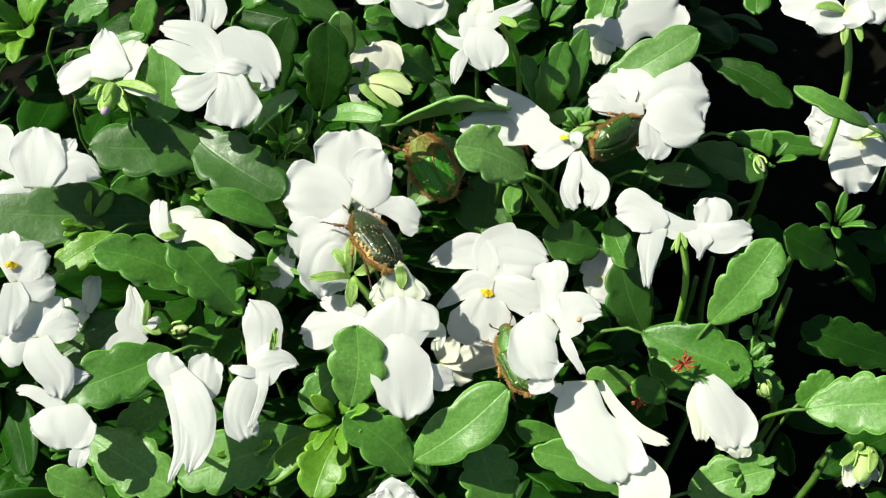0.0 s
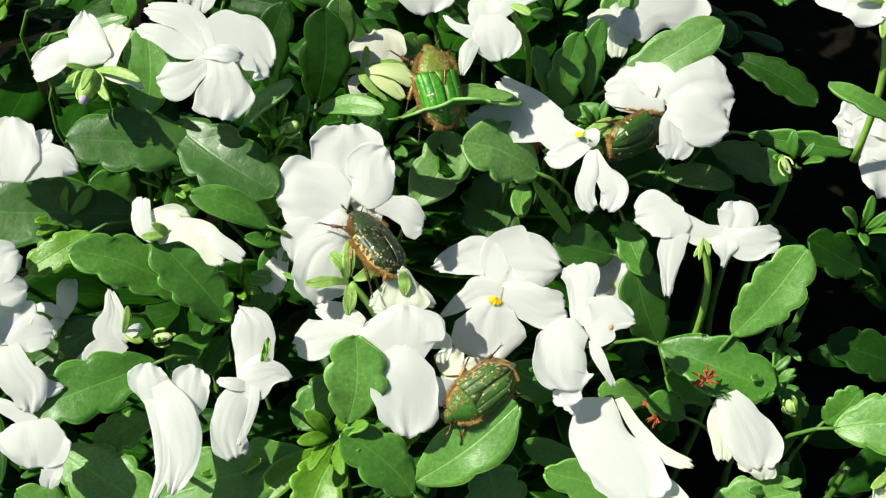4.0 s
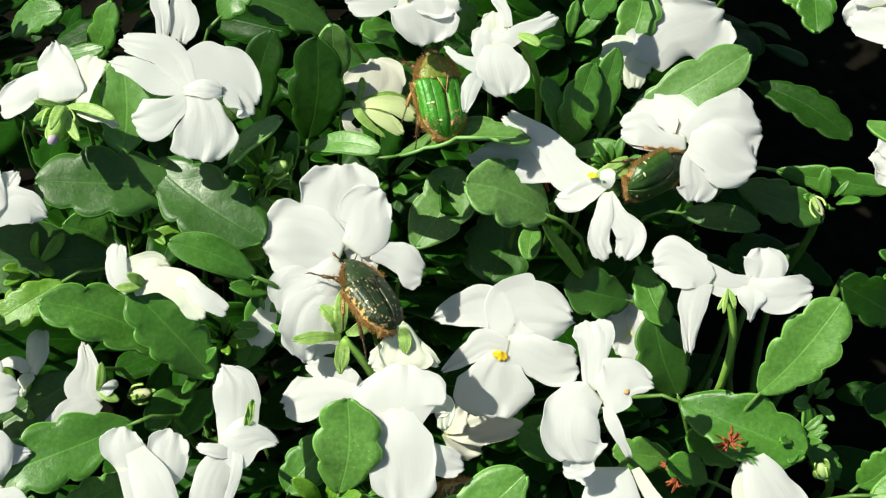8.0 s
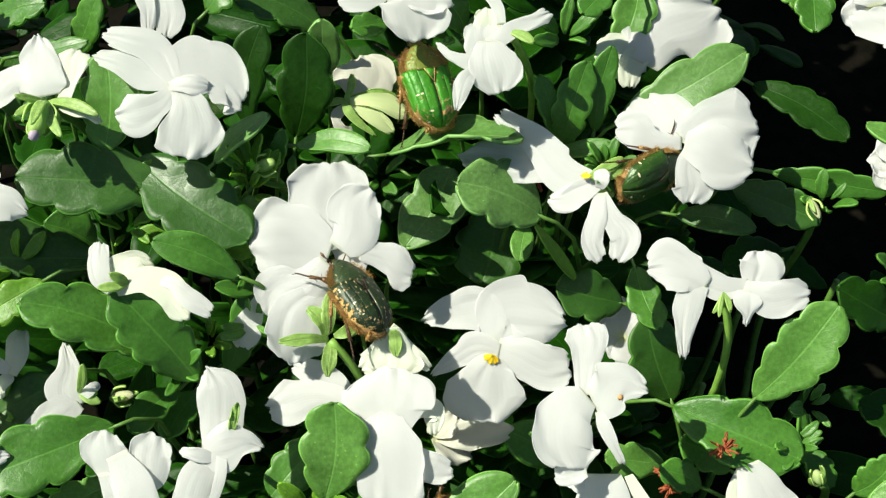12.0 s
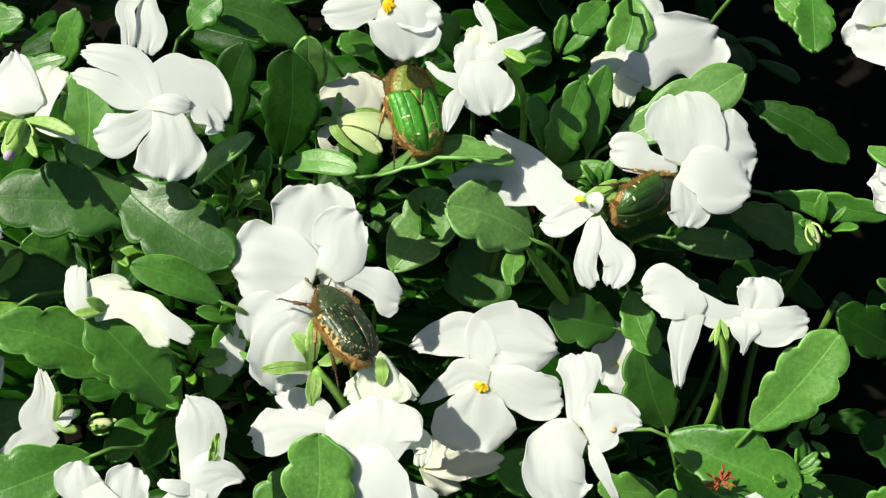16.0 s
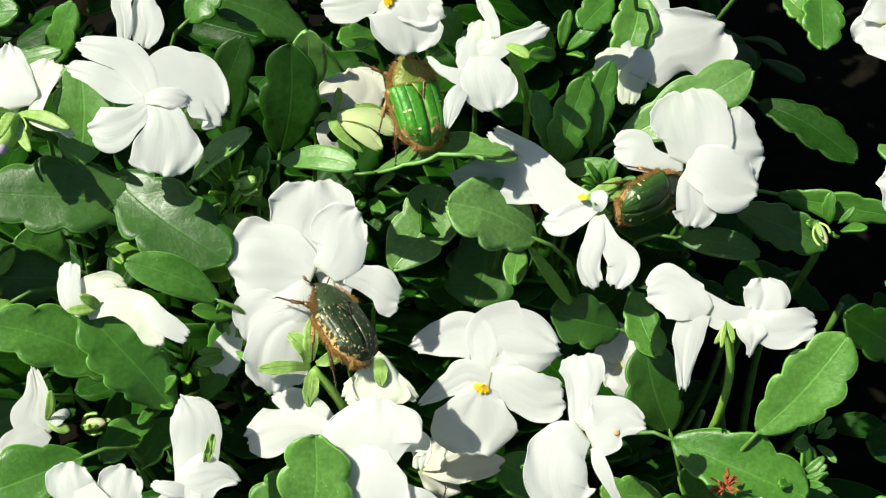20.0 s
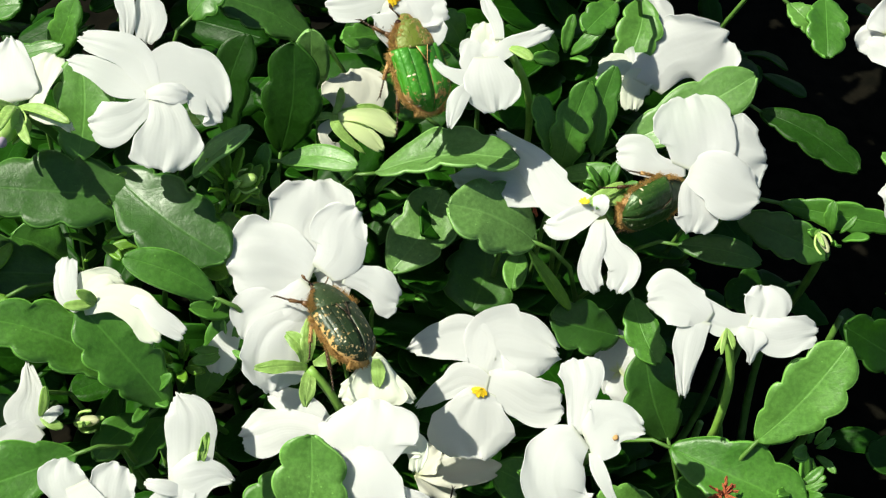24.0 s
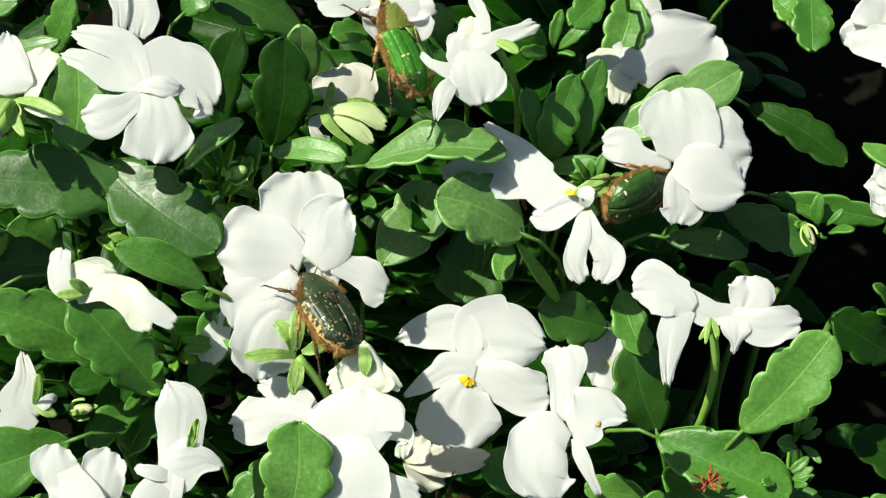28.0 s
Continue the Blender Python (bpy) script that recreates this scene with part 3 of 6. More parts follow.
def sprig(p, at, n, size, spread, mat=None, lean=(0.0, -0.3, 0.95)):
    """A tuft of small narrow stipules round a shoot's end."""
    ob, height = PLANTS[p]
    rng = random.Random(int(abs(at[0]) * 1e5 + abs(at[1]) * 7e5 + n))
    c = Vector(at) - ob.location
    ln = Vector(lean).normalized()
    side = ln.orthogonal().normalized()
    oth = ln.cross(side)
    for k in range(n):
        t = 2.4 * k + rng.uniform(-0.4, 0.4)
        out = side * math.cos(t) + oth * math.sin(t)
        d = (ln * rng.uniform(0.5, 1.2) + out * spread * rng.uniform(0.6, 1.3)).normalized()
        L = size * rng.uniform(0.6, 1.25)
        b = c + out * 0.0012 - ln * rng.uniform(0, size * 0.5)
        v, f, uv = leaf_blade(b, b + d * L, L * rng.uniform(0.28, 0.42), ln + out * -0.2, rng.uniform(-30, 30), 0.07, 0.25,
                              0 if rng.random() < 0.6 else 3, k + n, 12, 5, 0.0004)
        part("stipule", v, f, mat or LEAF_YOUNG, ob, uv=uv)


# ---- beetle ----
LEGS = {}       # beetle's name: its six legs


def beetle(label, shell, shield, size=1.0):
    """A flower chafer 13 mm long; +y towards the head, +z out of the back, the origin under the belly."""
    ob = thing("flower_beetle", (0, 0, 0), label, "beetle", "chafer beetles on the pansies")
    S = 0.00118 * size
    rng = random.Random(len(label))

    def hw(t):      # half width of the wing cases from shoulder (0) to tail (1)
        return 3.4 * (1 - 0.10 * t - 0.66 * max(0.0, (t - 0.62) / 0.38) ** 2.2)

    def ht(t):      # their height
        return 2.15 + 0.55 * math.sin(math.pi * min(1, t * 0.9 + 0.12)) - 1.5 * max(0.0, (t - 0.7) / 0.3) ** 2

    nu, nv = 17, 11
    for sd in (-1, 1):
        g = np.zeros((nu, nv, 3))
        uv = np.zeros((nu, nv, 2))
        for i in range(nu):
            t = i / (nu - 1)
            for j in range(nv):
                w = j / (nv - 1)
                x = 0.05 + (hw(t) - 0.05) * math.sin(w * math.pi * 0.5) ** 0.85
                z = 2.0 + ht(t) * math.cos(w * math.pi * 0.5) ** 0.7 * 0.9 - (0.5 if w > 0.98 else 0)
                z += 0.10 * math.exp(-((w - 0.02) / 0.05) ** 2) + 0.07 * math.exp(-((w - 0.42) / 0.07) ** 2) * (1 - t * 0.5)
                g[i, j] = (sd * x, 1.9 - 7.8 * t - 0.25 * (1 - w), z)
                uv[i, j] = (t, w)
        if sd < 0:
            g, uv = g[:, ::-1], uv[:, ::-1]
        v, f = sheet(g * S, 0.00012, grid_normals(g))
        part("wing_case", v, f, shell, ob, uv=np.concatenate([uv.reshape(-1, 2)] * 2))
    # small triangular plate between the wing cases
    v = [(-0.72, 1.6, 4.32), (0.72, 1.6, 4.32), (0.0, -0.45, 4.60), (-0.6, 1.5, 3.8), (0.6, 1.5, 3.8), (0, -0.3, 3.9), (0, 0.8, 4.52)]
    f = [[0, 1, 6], [1, 2, 6], [2, 0, 6], [0, 3, 4, 1], [1, 4, 5, 2], [2, 5, 3, 0]]
    part("scutellum", [tuple(c * S for c in p) for p in v], f, shell, ob, uv=[(0, 0)] * 7)
    # raised tan seams along the plate and between the wing cases
    seam = [tube([(sd * 0.76 * S, 1.6 * S, 4.33 * S), (sd * 0.36 * S, 0.5 * S, 4.5 * S), (0, -0.5 * S, 4.62 * S)], [0.06 * S] * 3, 5) for sd in (-1, 1)]
    seam.append(tube([(0, (1.65 - 7.8 * t) * S, (2.0 + ht(t) * 0.9 + 0.10) * S) for t in (0.28, 0.45, 0.62, 0.78, 0.9)], [0.05 * S] * 5, 5))
    v, f = merged(seam)
    part("suture", v, f, BELLY if shell is SHELL_BRIGHT else LEG_DARK, ob, "thin raised seam")
    # shield of the fore body
    nu, nv = 11, 15
    g = np.zeros((nu, nv, 3))
    uv = np.zeros((nu, nv, 2))
    for i in range(nu):
        t = i / (nu - 1)
        wd = 3.22 * (1 - 0.50 * t ** 2.3)
        for j in range(nv):
            w = -1 + 2 * j / (nv - 1)
            y = 1.75 + 3.15 * t + 0.35 * (1 - w * w) * (1 - t) * -1.0 + 0.25 * t * (1 - w * w)
            z = 2.05 + (2.25 - 0.75 * t ** 1.5) * (1 - abs(w) ** 2.4) ** 0.62
            g[i, j] = (wd * w, y, z)
            uv[i, j] = (t * 0.5, abs(w))
    v, f = sheet(g[:, ::-1] * S, 0.00014, grid_normals(g[:, ::-1]))
    part("pronotum", v, f, shield, ob, uv=np.concatenate([uv[:, ::-1].reshape(-1, 2)] * 2))
    # underside and tail
    v, f = blob((0, -1.7 * S, 2.0 * S), (3.2 * S, 4.9 * S, 1.45 * S), 0.03, 3, 10, 16)
    part("abdomen", v, f, BELLY, ob, "ginger-haired underside")
    v, f = blob((0, 3.2 * S, 2.1 * S), (2.3 * S, 2.2 * S, 1.2 * S), 0.03, 4, 8, 14)
    part("breast", v, f, BELLY, ob)
    # head with squared front, eyes, feelers
    v, f = blob((0, 5.15 * S, 2.35 * S), (1.3 * S, 1.2 * S, 0.85 * S), 0.04, 5, 9, 14)
    head = part("head", v, f, shield, ob, "olive-brown head", uv=[(0.3, 0.6)] * len(v))
    v, f = blob((0, 6.05 * S, 2.1 * S), (1.0 * S, 0.62 * S, 0.42 * S), 0.04, 6, 7, 12)
    part("clypeus", v, f, LEG, head)
    for sd in (-1, 1):
        v, f = blob((sd * 1.28 * S, 5.1 * S, 2.5 * S), (0.42 * S, 0.5 * S, 0.45 * S), 0, 7, 7, 10)
        part("eye", v, f, EYE, head, "glossy black eye")
        fe = [(sd * 0.9, 5.8, 2.5), (sd * 1.3, 6.2, 2.8), (sd * 1.6, 6.5, 2.9), (sd * 1.8, 6.7, 2.95), (sd * 1.95, 7.1, 3.0), (sd * 2.0, 7.5, 3.0)]
        v, f = tube([tuple(c * S for c in p) for p in fe], [0.12 * S, 0.09 * S, 0.09 * S, 0.12 * S, 0.22 * S, 0.10 * S], 7)
        part("antenna", v, f, LEG, head)
    # legs: fore, middle, hind
    for sd in (-1, 1):
        for k, (hip, knee, ankle, toe) in enumerate((
                ((1.3, 3.4, 1.3), (2.9, 4.4, 1.5), (3.9, 5.5, 0.8), (4.9, 6.8, 0.2)),
                ((1.8, 0.9, 1.2), (3.5, 0.8, 1.4), (4.3, -1.0, 0.7), (5.0, -2.6, 0.1)),
                ((1.8, -1.4, 1.1), (3.2, -2.7, 1.3), (3.6, -5.2, 0.6), (4.1, -7.3, 0.0)))):
            h = Vector((sd * hip[0], hip[1], hip[2])) * S
            kn, an, to = [Vector((sd * q[0], q[1], q[2])) * S - h for q in (knee, ankle, toe)]
            v, f = tube([(0, 0, 0), kn * 0.3, kn * 0.65, kn], [0.40 * S, 0.50 * S, 0.46 * S, 0.27 * S], 8)
            lg = part("leg", v, f, LEG, ob, "jointed brown leg with bristles", at=h)
            LEGS.setdefault(ob.name, []).append(lg)
            pcs = [tube([kn, kn.lerp(an, 0.5), an], [0.19 * S, 0.24 * S, 0.29 * S], 7)]
            for q in range(4):
                c = kn.lerp(an, 0.35 + 0.19 * q)
                pcs.append(tube([c, c + Vector((sd * 0.5, 0.2 - 0.25 * k, 0.25)) * S], [0.13 * S, 0.02 * S], 4))
            for q in range(16):
                c = kn.lerp(an, q / 15)
                d = Vector((rng.uniform(-1, 1), rng.uniform(-1, 1), rng.uniform(-0.6, 1))).normalized()
                pcs.append(tube([c, c + d * 0.8 * S], [0.05 * S, 0.01 * S], 3, False))
            v, f = merged(pcs)
            part("tibia", v, f, LEG if k != 1 else BELLY, lg)
            pcs = []
            for q in range(5):
                a0, a1 = an.lerp(to, q / 5), an.lerp(to, (q + 0.85) / 5)
                pcs.append(tube([a0, a1], [0.09 * S, 0.15 * S], 6))
            fw = (to - an).normalized()
            for e in (-1, 1):
                pcs.append(tube([to, to + (fw * 0.5 + Vector((0.3 * e, 0.1 * e, -0.25))) * S], [0.09 * S, 0.02 * S], 4))
            v, f = merged(pcs)
            part("tarsus", v, f, LEG_DARK, lg)
    # fringe of short hairs round the body and over the shield
    pcs = []
    for q in range(4600):
        t = rng.random()
        sd = rng.choice((-1, 1))
        r = rng.random()
        if r < 0.55:      # along the sides and tail
            x, y = hw(t) * rng.uniform(0.9, 1.02), 1.9 - 7.85 * t
            p = Vector((sd * x, y, rng.uniform(1.5, 2.4)))
            d = Vector((sd * rng.uniform(0.4, 1.0), rng.uniform(-0.8, 0.2), rng.uniform(-0.35, 0.35)))
        elif r < 0.75:    # round the tail
            an = rng.uniform(-1.5, 1.5)
            p = Vector((1.7 * math.sin(an), -5.4 - 0.5 * math.cos(an), rng.uniform(1.3, 2.4)))
            d = Vector((math.sin(an) * 0.6, -1.0, rng.uniform(-0.3, 0.3)))
        else:             # rim of the shield
            tt = rng.random()
            p = Vector((sd * 3.22 * (1 - 0.50 * tt ** 2.3) * rng.uniform(0.80, 1.0), 1.75 + 3.15 * tt, rng.uniform(2.0, 3.2)))
            d = Vector((sd * rng.uniform(0.2, 1.0), rng.uniform(-0.2, 0.8), rng.uniform(0.0, 0.7)))
        ln = rng.uniform(0.35, 0.9) if 0.55 < r < 0.75 else rng.uniform(0.25, 0.75)
        pcs.append(tube([p * S, (p + d.normalized() * ln) * S], [0.026 * S, 0.008 * S], 3, False))
    v, f = merged(pcs)
    part("pubescence", v, f, HAIR, ob, "short ginger hairs")
    return ob


def put_beetle(ob, rows):
    """Keys a beetle: rows of seconds, place, heading, back direction."""
    out = []
    for t, at, fwd, back in rows:
        y = Vector(fwd).normalized()
        x = y.cross(Vector(back)).normalized()
        z = x.cross(y)
        m = Matrix((x, y, z)).transposed().to_4x4()
        out.append((t, Matrix.Translation(at) @ m))
    walk(ob, out)


def crawl(ob, spans):
    """Swings a beetle's legs, three and three in turn, while it crawls (spans of seconds)."""
    for k, lg in enumerate(LEGS[ob.name]):
        phase = math.pi * (k % 2) if k < 3 else math.pi * ((k + 1) % 2)
        h = lg.location.copy()
        rows = [(0.0, pose(h.x, h.y, h.z))] if spans[0][0] > 0 else []
        for a, b in spans:
            n = max(2, int((b - a) / 0.22))
            for i in range(n + 1):
                t = a + (b - a) * i / n
                swing = 0.0 if i in (0, n) else math.sin(2 * math.pi * t / 0.88 + phase)
                rows.append((t, pose(h.x, h.y, h.z, 0, 5 * swing, 15 * swing)))
        rows.append((28.0, pose(h.x, h.y, h.z)))
        walk(lg, rows)


# ---- the bed ----
def soil():
    n = 60
    xs = np.concatenate([[-400, -60, -8, -1.5], np.linspace(-0.6, 0.6, n), [1.5, 8, 60, 400]])
    rng = np.random.RandomState(4)
    m = len(xs)
    verts, faces = [], []
    for i, y in enumerate(xs):
        for j, x in enumerate(xs):
            near = abs(x) < 0.61 and abs(y) < 0.61
            verts.append((x, y + 0.1, rng.uniform(-0.004, 0.003) if near else -0.001))
    for i in range(m - 1):
        for j in range(m - 1):
            faces.append([i * m + j, i * m + j + 1, (i + 1) * m + j + 1, (i + 1) * m + j])
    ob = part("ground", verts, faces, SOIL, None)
    tagged(ob, "garden soil under the pansies, blackened in place of shade", "soil", kind="structure")


soil()


def undergrowth():
    """The crowded lower leaves of the bed, which nobody could count, and unseen growth for shade."""
    rng = random.Random(11)
    V, F, U = [], [], []
    o = 0
    for k in range(6400):
        x, y = rng.uniform(-0.17, 0.19), rng.uniform(-0.10, 0.22)
        if k % 5 == 0:
            x, y = rng.uniform(-0.45, 0.45), rng.uniform(-0.25, 0.75)
        dense = k % 4 == 1
        # thicker band, added as a wall that shades the ground to its right
        if dense:
            x, y = rng.uniform(-0.010, 0.034), rng.uniform(-0.07, 0.17)
        top = 0.067 + 0.84 * max(-0.09, min(y, 0.07))
        if x > 0.034 + 0.008 * math.sin(60 * y):
            top = min(top, 0.022)
        if y > 0.07:
            top += 0.008
        if k >= 4200:       # close inner growth along the edge of the tall plants, packed to block sun
            x, y = rng.uniform(-0.02, 0.036), rng.uniform(-0.08, 0.07)
            top = 0.057 + 0.80 * max(-0.09, min(y, 0.05))
        if k >= 5000:       # unseen tall growth added behind, to cast shade over the right side
            x, y = rng.uniform(-0.04, 0.048), rng.uniform(0.075, 0.32)
            top = 0.165
        if 0.032 < x < 0.26 and y < 0.55 and rng.random() < (0.55 if x < 0.042 else 0.90) and k < 4200:
            continue
        z = max(0.006, top * (1 - 0.8 * rng.random() ** 1.5))
        t = rng.uniform(0, 6.28)
        L = rng.uniform(0.012, 0.024)
        d = Vector((math.cos(t), math.sin(t), rng.uniform(-0.3, 0.6))).normalized() * L
        v, f, uv = leaf_blade((x, y, z), (x + d.x, y + d.y, z + d.z), L * rng.uniform(0.36, 0.55),
                              (rng.uniform(-0.4, 0.4), rng.uniform(-0.6, 0.2), 1), rng.uniform(-35, 35), rng.uniform(-0.02, 0.1),
                              rng.uniform(0, 0.3), rng.choice((0, 3, 4)), k, 14, 5, 0.0004)
        V.append(v)
        U.append(uv)
        F.extend([[i + o for i in q] for q in f])
        o += len(v)
    ob = part("undergrowth", np.concatenate(V), F, LEAF_MASS_SHADED, None, uv=np.concatenate(U))
    tagged(ob, "dense lower leaves of the pansy bed, green darkened for shade", "foliage", kind="stuff")


undergrowth()

# plants: place on the soil and height
plant("bushy green pansy plant with crenate leaves", -0.059, 0.022, 0.104)
plant("bushy green pansy plant with crenate leaves", -0.034, 0.013, 0.096)
plant("bushy green pansy plant with crenate leaves", -0.060, -0.009, 0.078)
plant("bushy green pansy plant with crenate leaves", -0.028, 0.038, 0.118)
plant("bushy green pansy plant with crenate leaves", -0.060, 0.042, 0.121)
plant("bushy green pansy plant with crenate leaves", -0.002, 0.034, 0.114)
plant("bushy green pansy plant with crenate leaves", 0.020, 0.037, 0.116)
plant("bushy green pansy plant with crenate leaves", 0.038, 0.044, 0.122)
plant("bushy green pansy plant with crenate leaves", 0.020, 0.018, 0.101)
plant("bushy green pansy plant with crenate leaves", 0.052, 0.031, 0.112)
plant("bushy green pansy plant with crenate leaves", 0.052, 0.001, 0.087)
plant("bushy green pansy plant with crenate leaves", 0.029, -0.004, 0.082)
plant("bushy green pansy plant with crenate leaves", -0.015, -0.009, 0.078)
plant("bushy green pansy plant with crenate leaves", 0.076, -0.010, 0.077)
plant("bushy green pansy plant with crenate leaves", 0.080, 0.038, 0.117)
plant("bushy green pansy plant with crenate leaves", -0.040, -0.020, 0.069)
plant("bushy green pansy plant with crenate leaves", -0.000, 0.048, 0.126)

# leaves: plant, base, tip, width
leaf(1, (-0.0402, 0.0138, 0.1189), (-0.0634, 0.0115, 0.1227), 0.0121, 0, 0.04, 0.1, 4, LEAF_DEEP)
leaf(1, (-0.0462, 0.0169, 0.1211), (-0.0279, 0.0046, 0.1167), 0.0123, 0, 0.05, 0.15, 4, LEAF_DEEP)
leaf(0, (-0.0537, 0.0076, 0.1081), (-0.085, 0.0043, 0.1131), 0.0141, 0, 0.04, 0.1, 4, LEAF_DEEP)
leaf(1, (-0.0437, -0.006, 0.1019), (-0.0623, -0.0037, 0.1117), 0.0099, 10, 0.05, 0.15, 4)
leaf(1, (-0.0363, -0.0104, 0.1008), (-0.0478, -0.0028, 0.1137), 0.0101, 0, 0.05, 0.12, 5)
leaf(1, (-0.0289, -0.0013, 0.1150), (-0.0412, 0.0008, 0.1207), 0.0056, 0, 0.05, 0.12, 0, LEAF)
leaf(2, (-0.0479, -0.0181, 0.0996), (-0.0671, -0.0281, 0.1003), 0.0111, 0, 0.05, 0.12, 4)
leaf(2, (-0.0582, -0.0094, 0.099), (-0.0718, -0.0184, 0.0967), 0.0103, 0, 0.05, 0.12, 4, LEAF_DEEP)
leaf(12, (-0.0155, -0.0290, 0.0983), (-0.0140, -0.0200, 0.1098), 0.0106, 0, 0.05, 0.12, 3, LEAF_PALE)
leaf(12, (-0.0159, -0.0146, 0.0921), (-0.0252, -0.0233, 0.0874), 0.0077, 0, 0.05, 0.1, 4)
leaf(3, (-0.0226, 0.0258, 0.1181), (-0.0202, 0.0324, 0.1341), 0.0096, 0, 0.05, 0.1, 3, LEAF_SHADED)
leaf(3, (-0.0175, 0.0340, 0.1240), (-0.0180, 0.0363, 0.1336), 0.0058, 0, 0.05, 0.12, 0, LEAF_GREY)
leaf(3, (-0.0308, 0.0272, 0.1193), (-0.0273, 0.0339, 0.1341), 0.0072, 0, 0.05, 0.15, 3, LEAF_SHADED)
leaf(3, (-0.0338, 0.0153, 0.1224), (-0.0252, 0.0195, 0.1285), 0.0055, -35, 0.08, 0.2, 0, LEAF_GREY)
leaf(3, (-0.0216, 0.0202, 0.1213), (-0.0097, 0.0157, 0.1253), 0.0040, 0, 0.05, 0.1, 0, LEAF_PALE)
leaf(3, (-0.0186, 0.0413, 0.1275), (-0.0332, 0.0430, 0.1342), 0.0080, 0, 0.05, 0.1, 4, LEAF_DEEP)
leaf(0, (-0.0508, 0.0165, 0.1234), (-0.0502, 0.0266, 0.1344), 0.0094, 0, 0.05, 0.12, 4, LEAF_PALE)
leaf(5, (-0.0050, 0.0156, 0.1018), (0.0029, 0.0289, 0.1076), 0.0108, 0, 0.05, 0.12, 2, LEAF_GREY)
leaf(6, (0.0172, 0.0133, 0.1127), (0.0037, 0.0138, 0.1200), 0.0117, 0, 0.05, 0.1, 3, LEAF_GREY)
STEP = (Vector((-0.0074, 0.0200, 0.1197)), Vector((0.0139, 0.0194, 0.1238)))
step_leaf = leaf(5, (-0.0074, 0.0200, 0.1197), (0.0139, 0.0194, 0.1238), 0.0100, -28, 0.05, 0.35, 4, LEAF_GREY)
leaf(7, (0.0308, 0.0279, 0.12), (0.0501, 0.0337, 0.13), 0.0092, 0, 0.05, 0.12, 3, LEAF_GREY)
leaf(6, (0.0211, 0.0255, 0.1153), (0.0243, 0.0308, 0.1301), 0.0064, 0, 0.05, 0.2, 4)
leaf(6, (0.0263, 0.0267, 0.1189), (0.0282, 0.0326, 0.1317), 0.0048, 0, 0.05, 0.2, 3)
leaf(6, (0.0195, 0.0265, 0.1187), (0.0166, 0.0305, 0.1273), 0.0041, 0, 0.05, 0.2, 3)
leaf(6, (0.02, 0.0238, 0.1165), (0.0288, 0.0221, 0.1203), 0.0030, 0, 0.05, 0.1, 0)
leaf(7, (0.0347, 0.0521, 0.1302), (0.0317, 0.0420, 0.1242), 0.0077, 0, 0.08, 0.25, 3, LEAF_PALE)
leaf(7, (0.0286, 0.0431, 0.1356), (0.0236, 0.0371, 0.1344), 0.0053, 0, 0.05, 0.1, 3)
leaf(10, (0.0507, -0.0112, 0.0976), (0.0615, -0.0036, 0.1118), 0.0099, 0, 0.05, 0.18, 4, LEAF_PALE)
leaf(11, (0.0390, -0.0097, 0.0923), (0.0580, -0.0186, 0.0914), 0.0117, 0, 0.05, 0.3, 3, LEAF)
leaf(9, (0.0412, 0.0201, 0.1056), (0.0533, 0.0151, 0.1078), 0.0050, 0, 0.05, 0.1, 0, LEAF_DEEP)
leaf(7, (0.0573, 0.0448, 0.1132), (0.072, 0.033, 0.1111), 0.0073, 0, 0.05, 0.1, 4, LEAF_SHADED)
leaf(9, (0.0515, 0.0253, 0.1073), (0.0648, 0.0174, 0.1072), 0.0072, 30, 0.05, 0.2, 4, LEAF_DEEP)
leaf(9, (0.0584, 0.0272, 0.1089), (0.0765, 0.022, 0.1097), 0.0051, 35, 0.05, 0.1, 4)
leaf(14, (0.0813, 0.0101, 0.0893), (0.0696, 0.0119, 0.096), 0.0095, 0, 0.05, 0.1, 3, LEAF_SHADED)
leaf(12, (-0.0044, -0.0353, 0.0904), (0.0121, -0.0273, 0.101), 0.0106, 0, 0.05, 0.1, 2, LEAF_PALE)
leaf(11, (0.0207, -0.013, 0.0803), (0.0124, -0.0112, 0.0871), 0.0075, 0, 0.05, 0.1, 0)
leaf(11, (0.0388, -0.0133, 0.0801), (0.0285, -0.0144, 0.0844), 0.0061, 0, 0.05, 0.1, 3, LEAF_PALE)
leaf(8, (0.0324, 0.0098, 0.0943), (0.0207, 0.0092, 0.099), 0.0093, 0, 0.05, 0.1, 3, LEAF_DEEP)
leaf(8, (0.0343, 0.0133, 0.0998), (0.0377, 0.003, 0.0964), 0.0062, 0, 0.05, 0.1, 3)
leaf(10, (0.0415, -0.0018, 0.0819), (0.0363, 0.0069, 0.0945), 0.0104, 0, 0.05, 0.1, 3, LEAF_DEEP)
leaf(6, (0.0104, 0.0275, 0.0987), (0.0084, 0.0136, 0.0949), 0.0137, 0, 0.05, 0.1, 3, LEAF_DEEP)
leaf(0, (-0.0598, 0.0005, 0.1113), (-0.0696, -0.0056, 0.1088), 0.0066, 0, 0.05, 0.1, 4, LEAF_YOUNG)
leaf(1, (-0.0335, -0.0039, 0.0932), (-0.0289, 0.0038, 0.1049), 0.0062, 0, 0.05, 0.1, 3)
leaf(1, (-0.0418, -0.0063, 0.0912), (-0.0477, -0.0146, 0.0921), 0.0058, 0, 0.05, 0.2, 3)
leaf(1, (-0.0398, -0.0043, 0.0877), (-0.0432, -0.0133, 0.088), 0.0057, 0, 0.05, 0.2, 3)
